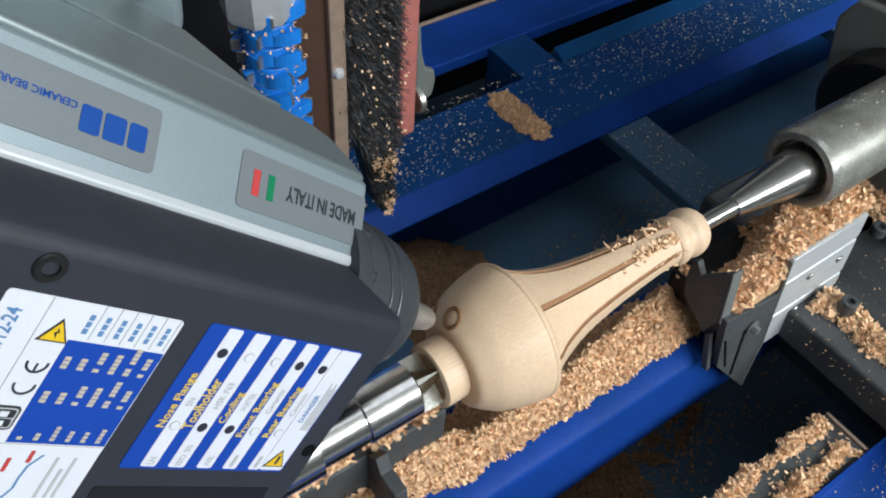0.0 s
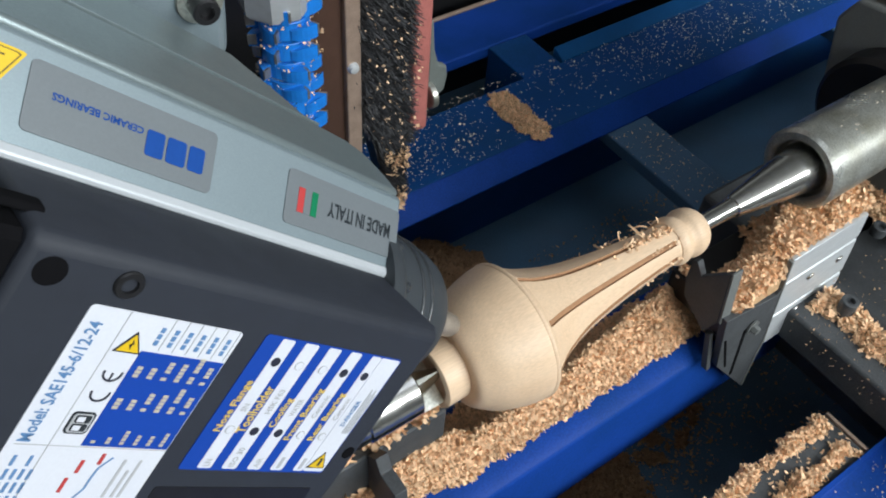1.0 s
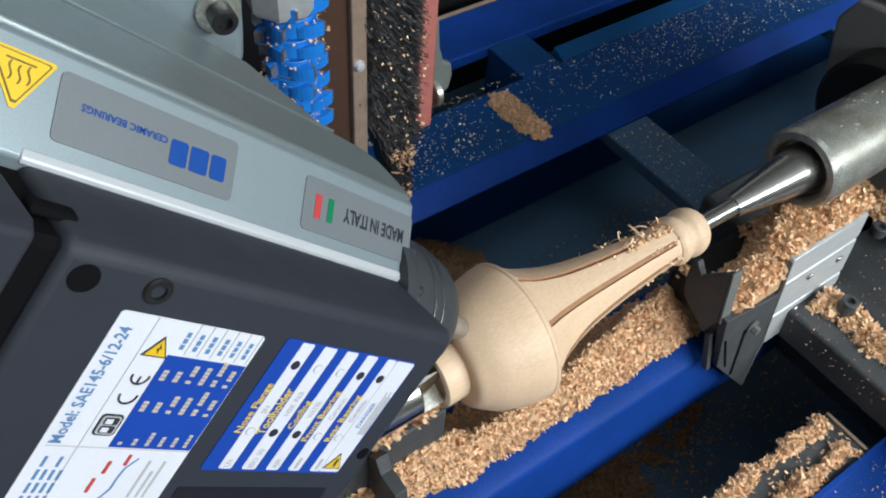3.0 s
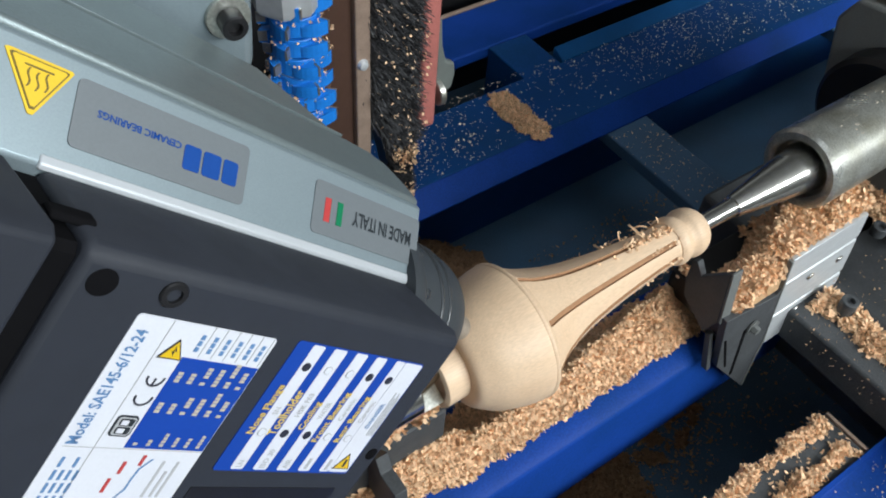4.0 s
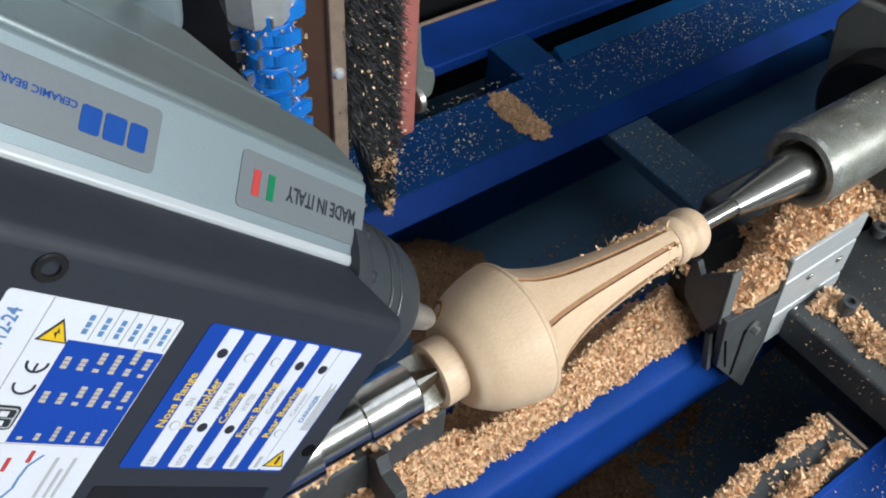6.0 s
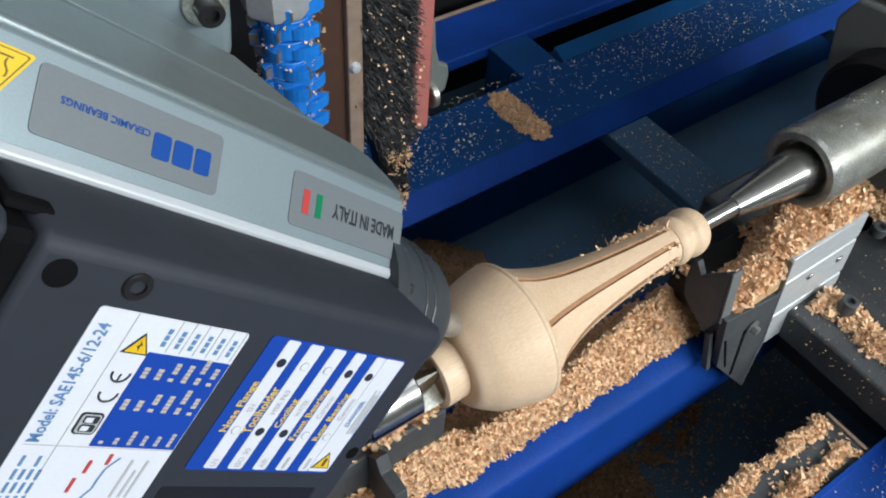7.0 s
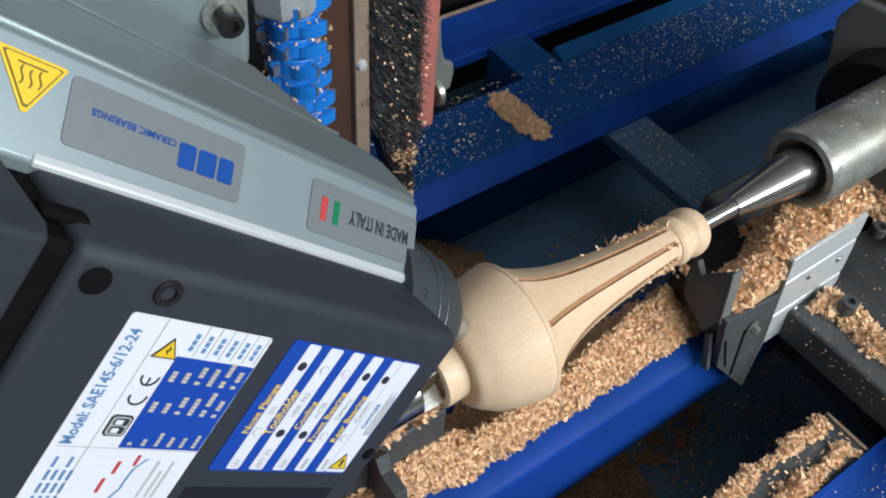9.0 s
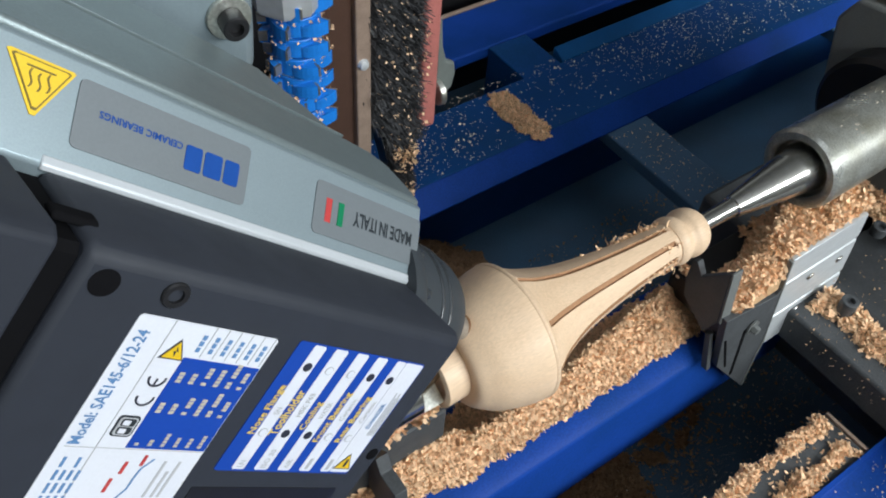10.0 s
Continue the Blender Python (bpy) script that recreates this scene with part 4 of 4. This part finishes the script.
def base_h(x, y):
    return 0.010 - abs(x - 0.60 - 0.1 * (y + 0.02)) * 0.45 + 0.006 * fbm(x, y, 40, 9.5)


heap("chip_heap", "shavings lying on the tailstock base", 0.55, 0.66, -0.085, 0.05, base_h, 0.848, 1300, 19)
heap("chip_heap", "shavings on top of the tailstock casting", 0.63, 0.80, 0.0, 0.115, lambda x, y: 0.004 + 0.008 * fbm(x, y, 40, 3.3), 1.058, 1500, 20)


def on_rear(rnd):
    x, y = rnd.uniform(0.1, 1.35), REAR_Y + 0.036 + 0.147 * rnd.random() ** 0.8
    dense = 0.30 + 0.5 * fbm(x, y, 6, 3.0) + (0.35 if 0.75 < x < 1.2 else 0) + (0.5 if x < 0.42 else 0)
    return (x, y, REAR_Z + 0.001) if rnd.random() < dense else None


scatter("chip_dust", "pale chips scattered over the blue rear beam", 4600, on_rear, 31, 0.0012, 0.0036, CHIPPALE)
scatter("chip_dust", "chips scattered over the cross rib", 260, lambda r: (r.uniform(0.625, 0.72), r.uniform(0.05, 0.42), 0.616), 32, 0.0012, 0.004)


def in_tray(r):
    x, y = r.uniform(-0.2, 0.95), r.uniform(-0.16, 0.42)
    patch = 2.2 * math.exp(-((x - 0.42) / 0.07) ** 2 - ((y - 0.03) / 0.07) ** 2) + (1.2 if x < 0.26 and y < 0.1 else 0)
    return (x, y, 0.382 + 0.004 * r.random()) if r.random() < 0.16 + 0.5 * fbm(x, y, 9, 12.0) + patch else None


def tray_pile_h(x, y):
    reach = (0.345 + 0.03 * fbm(x, y, 30, 6.0) - x) / 0.05
    return 0.014 * min(reach, 1.0) * (0.7 + 0.6 * fbm(x, y, 40, 7.0)) if reach > 0 else -1


heap("chip_heap", "brown pile of chips in the dark tray", 0.10, 0.37, -0.10, 0.12, tray_pile_h, 0.381, 7000, 41, step=0.006, smax=0.007, mat=CHIPSHADE)


def tray_clump_h(x, y):
    near = 1 - ((x - 0.445) / 0.10) ** 2 - ((y - 0.022 - 0.15 * (x - 0.445)) / 0.040) ** 2
    return 0.010 * min(near, 0.6) - 0.006 + 0.012 * fbm(x, y, 38, 8.0) if near > 0 else -1


heap("chip_heap", "loose clumps of brown chips in the dark tray", 0.34, 0.56, -0.05, 0.09, tray_clump_h, 0.381, 2600, 42, step=0.005, smax=0.007, mat=CHIPSHADE)
scatter("chip_dust", "chips scattered in the dark chip tray", 18000, in_tray, 33, 0.0015, 0.0065, CHIPMID)
scatter("chip_dust", "pale chips in the dark chip tray", 1700, lambda r: (r.uniform(-0.1, 0.9), r.uniform(-0.16, 0.42), 0.388), 36, 0.0018, 0.0060, CHIPMID)
scatter("chip_dust", "dust and chips lying on the quill", 260, lambda r: (lambda x, a: (x, 0.0437 * math.sin(a), 1.0 + 0.0437 * math.cos(a)))(r.uniform(0.40, 0.66), r.gauss(0, 0.35)), 37, 0.0008, 0.0022, CHIPPALE)
scatter("chip_dust", "loose shavings on the dark guide rail", 260, lambda r: (r.uniform(0.0, 0.34), r.uniform(-0.213, -0.167), 0.797), 35, 0.002, 0.006)
scatter("chip_dust", "fine chips on the tailstock base", 900, lambda r: (r.uniform(0.45, 0.75), r.uniform(-0.33, -0.065), 0.851), 38, 0.0008, 0.0024, CHIPMID)
scatter("chip_dust", "fine chips on the cross arm", 260, lambda r: (r.uniform(0.354, 0.44), r.uniform(-0.34, -0.075), 0.8465), 39, 0.0008, 0.0024, CHIPMID)
scatter("chip_dust", "chips on the blue apron", 500, lambda r: (lambda x, y: (x, y, 0.782 + (y + 0.225) * 0.29))(r.uniform(0.1, 0.5), r.uniform(-0.36, -0.23)), 34, 0.001, 0.003)

# chips caught in the bristles and in the cutter
rnd = random.Random(41)
vs, fs = [], []
for _ in range(300):
    z = rnd.uniform(-0.02, 0.40)
    xl, xr = field_span(z)
    x = xl + (xr + 0.012 - xl) * rnd.random() ** 0.7
    shaving(vs, fs, (x, -0.040 + rnd.uniform(-0.004, 0.010), z), rnd, 0.2, 0.0012, 0.0048)
for zc, spread, n in ((-0.012, 0.014, 120), (-0.092, 0.010, 90)):
    for _ in range(n):
        z = rnd.gauss(zc, spread)
        xl, xr = field_span(z)
        shaving(vs, fs, (rnd.uniform(xl + 0.004, xr + 0.004), -0.030 + rnd.uniform(-0.004, 0.006), z), rnd, 0.2, 0.002, 0.008)
tagged(from_lists("chip_dust", vs, fs, CHIP, brush, "pale chips caught in the bristles"), kind="stuff")
vs, fs = [], []
for _ in range(420):
    a, r = rnd.uniform(0, math.tau), rnd.uniform(0.029, 0.040)
    z = -0.120 + 0.0262 * rnd.randrange(10) + 0.0210 + rnd.uniform(0, 0.003)
    shaving(vs, fs, (r * math.cos(a), r * math.sin(a), z), rnd, 0.7, 0.0015, 0.005)
tagged(from_lists("chip_dust", vs, fs, CHIP, cutter, "pale chips caught between the teeth"), kind="stuff")

# ---- rings cut into the ball, and shavings clinging to the flutes ----
RINGCUT = material("dark_cut_ring_wood", (0.23, 0.115, 0.05), 0.8, 0.0, scale=120, amount=0.6, bump=0.3, fine=900)
PLUG = material("cut_beech_plug", (0.62, 0.44, 0.28), 0.55, 0.0, scale=80, amount=0.4, bump=0.1)


def ring_pose(theta):
    """On the ball's shoulder at the turn theta about the axis; local x points out of the wood."""
    a = radians(theta)
    c, s = math.cos(a), math.sin(a)
    n = Vector((-0.705, 0.709 * c, 0.709 * s))
    p = Vector((-0.0396, 0.0441 * c, 0.0441 * s))
    return Matrix.Translation(p) @ n.to_track_quat("X", "Z").to_matrix().to_4x4()


RINGS = {}
ring_me = plug_me = None
for key, th in (("old", 41.0), ("older", -4.0), ("oldest", -49.0), ("now", 86.0), ("next", 131.0)):
    if ring_me is None:
        bm = bmesh.new()
        for i in range(28):
            for j in range(8):
                a, b = math.tau * i / 28, math.tau * j / 8
                bm.verts.new((0.0012 * math.sin(b), (0.0080 + 0.0018 * math.cos(b)) * math.cos(a), (0.0078 + 0.0016 * math.cos(b)) * math.sin(a)))
        bm.verts.ensure_lookup_table()
        for i in range(28):
            for j in range(8):
                q = [(i, j), ((i + 1) % 28, j), ((i + 1) % 28, (j + 1) % 8), (i, (j + 1) % 8)]
                bm.faces.new([bm.verts[a * 8 + b] for a, b in q])
        bmesh.ops.recalc_face_normals(bm, faces=bm.faces)
        ob = part("cut_ring", bm, RINGCUT, post, "dark ring cut into the wood", smooth=True)
        ring_me = ob.data
        pl = part("plug", turned([(-0.003, 0.0), (-0.003, 0.0062), (0.0004, 0.0062), (0.0010, 0.0045), (0.0012, 0.0)], 24), PLUG, ob, "pale wooden core of the ring", smooth=True)
        plug_me = pl.data
    else:
        ob = new("cut_ring", ring_me)
        ob.parent = post
        pl = new("plug", plug_me)
        pl.parent = ob
    ob.matrix_local = ring_pose(th)
    RINGS[key] = ob
vs, fs = [], []
rnd = random.Random(77)


def radius(x):
    for (xa, ra), (xb, rb) in zip(PROFILE, PROFILE[1:]):
        if xa <= x <= xb:
            return ra + (rb - ra) * (x - xa) / max(xb - xa, 1e-9)
    return 0.02


# flute by flute: how many shavings cling to it and how far they reach from the knob
for g, n, reach, size in ((0, 16, 0.018, 0.7), (1, 8, 0.008, 0.6), (2, 24, 0.03, 0.7), (3, 40, 0.03, 0.8), (4, 40, 0.03, 0.8), (5, 40, 0.03, 0.8), (6, 34, 0.040, 1.1), (7, 150, 0.030, 0.75)):
    th = G0 + 45.0 * g
    for _ in range(n):
        x = 0.195 - abs(rnd.gauss(0, reach))
        if x < 0.06:
            continue
        a = radians(th + rnd.gauss(0, 6))
        r = radius(x) - 0.0006
        p = (x, r * math.cos(a), r * math.sin(a))
        out = Vector((0, math.cos(a), math.sin(a)))
        d = (out * rnd.uniform(0.2, 1.0) + Vector((rnd.uniform(-0.8, 0.5), 0, 0)) + Vector((0, -math.sin(a), math.cos(a))) * rnd.gauss(0, 0.5)).normalized()
        side = d.cross(Vector((rnd.gauss(0, 1), rnd.gauss(0, 1), rnd.gauss(0, 1)))).normalized()
        ribbon(vs, fs, p, d, side, rnd.uniform(0.003, 0.009) * size * (2.2 if rnd.random() < 0.12 else 1), rnd.uniform(0.0013, 0.0030), 6, rnd.choice((-1, 1)) * rnd.uniform(0.2, 0.7))
tagged(from_lists("shaving_fluff", vs, fs, CHIP, post, "curled shavings clinging to the flutes"), kind="stuff")

# loose chips thrown off by the ring cutter
FLY = []
chip_me = None
rnd = random.Random(9)
for k in range(72):
    if chip_me is None:
        vs, fs = [], []
        ribbon(vs, fs, (-0.0015, 0, 0), Vector((1, 0, 0)), Vector((0, 1, 0)), 0.0034, 0.0016, 3, 0.3)
        chip_me = bpy.data.meshes.new("flying_chip")
        chip_me.from_pydata(vs, [], fs)
        chip_me.materials.append(CHIP)
    ob = tagged(new("flying_chip", chip_me), "tiny pale chip thrown off by the cutter", "wood chip", group="chips thrown off the ball")
    t0 = (4.0 + rnd.uniform(0, 0.35)) if k < 30 else (9.15 + rnd.uniform(0, 0.65))
    end = Vector((rnd.uniform(0.05, 0.55), rnd.choice((rnd.uniform(-0.14, -0.07), rnd.uniform(0.07, 0.40))), 0.388))
    FLY.append((ob, t0, end, rnd.uniform(0.28, 0.5), rnd.uniform(0.02, 0.12)))


# thin drifts of chips that fly off together and settle in the tray
for k in range(64):
    vs, fs = [], []
    for _ in range(15):
        a, q = rnd.uniform(0, math.tau), 0.043 * math.sqrt(rnd.random())
        shaving(vs, fs, (q * math.cos(a), q * math.sin(a), rnd.uniform(-0.011, 0.011)), rnd, 0.4, 0.0015, 0.0046)
    ob = tagged(from_lists("chip_spray", vs, fs, CHIPPALE), "loose pale chips thrown off by the cutter", "wood chips", kind="stuff")
    t0 = (3.92 + rnd.uniform(0, 0.40)) if k < 22 else (9.08 + rnd.uniform(0, 0.75))
    end = Vector((rnd.uniform(0.10, 0.85), rnd.choice((rnd.uniform(-0.11, -0.02), rnd.uniform(-0.11, -0.02), rnd.uniform(0.10, 0.40))), 0.390))
    FLY.append((ob, t0, end, rnd.uniform(0.45, 0.75), rnd.uniform(0.02, 0.14)))


# ---- what moves ----
FEED = [(0.0, 0.0), (0.78, 0.0), (0.9, 0.44), (1.0, 0.60), (1.5, 0.663), (2.0, 0.726), (2.5, 0.786), (4.0, 0.985), (4.12, 1.0), (4.7, 1.0), (4.8, 0.60), (4.9, 0.06), (5.0, 0.012),
        (5.1, 0.0), (6.22, 0.0), (6.34, 0.50), (6.44, 0.60), (7.0, 0.669), (7.5, 0.735), (8.0, 0.803), (8.5, 0.868), (9.0, 0.933), (9.5, 1.0), (10.0, 1.0)]


def motions():
    walk(spindle, [(t, Matrix.Translation(U * STROKE * (f - 1)) @ SPIN) for t, f in FEED])
    for ob in (plate, cutter, brush):
        home = ob.matrix_basis.copy()
        walk(ob, [(t, Matrix.Translation((0.0335 * (f - 1), 0, 0)) @ home) for t, f in FEED])
    walk(post, [(t, AXIS @ pose(0, 0, 0, a)) for t, a in ((0.0, 31), (0.035, 29), (0.1, 0), (5.3, 0), (5.4, -22), (5.5, -45), (10.0, -45))])
    # each new ring comes up as the cutter bites through the surface
    for key, t in (("now", 4.0), ("next", 9.12)):
        m = RINGS[key].matrix_basis.copy()
        deep = m @ Matrix.Translation((-0.0040, 0, 0))
        walk(RINGS[key], [(0.0, deep), (t, deep), (t + 0.1, m), (10.0, m)])
    for ob, t, end, dur, lift in FLY:
        start = Vector((-0.030, 0.0, 1.030)) if ob.name.startswith("flying") else Vector((0.0, 0.0, 1.0))
        rows = [(0.0, Matrix.Translation(start)), (t, Matrix.Translation(start))]
        for q in (0.25, 0.5, 0.75, 1.0):
            p = start.lerp(end, q)
            p.y -= 0.13 * math.sin(math.pi * q) if end.y < 0 else 0.0
            p.z = start.z + (end.z - start.z) * q * q + 4 * lift * q * (1 - q)
            rows.append((t + dur * q, Matrix.Translation(p) @ pose(0, 0, 0, 65 * math.sin(math.pi * q), 45 * math.sin(math.pi * q), 60 * q)))
        rows.append((10.0, rows[-1][1]))
        walk(ob, [r for r in rows if r[0] <= 10.0])


motions()
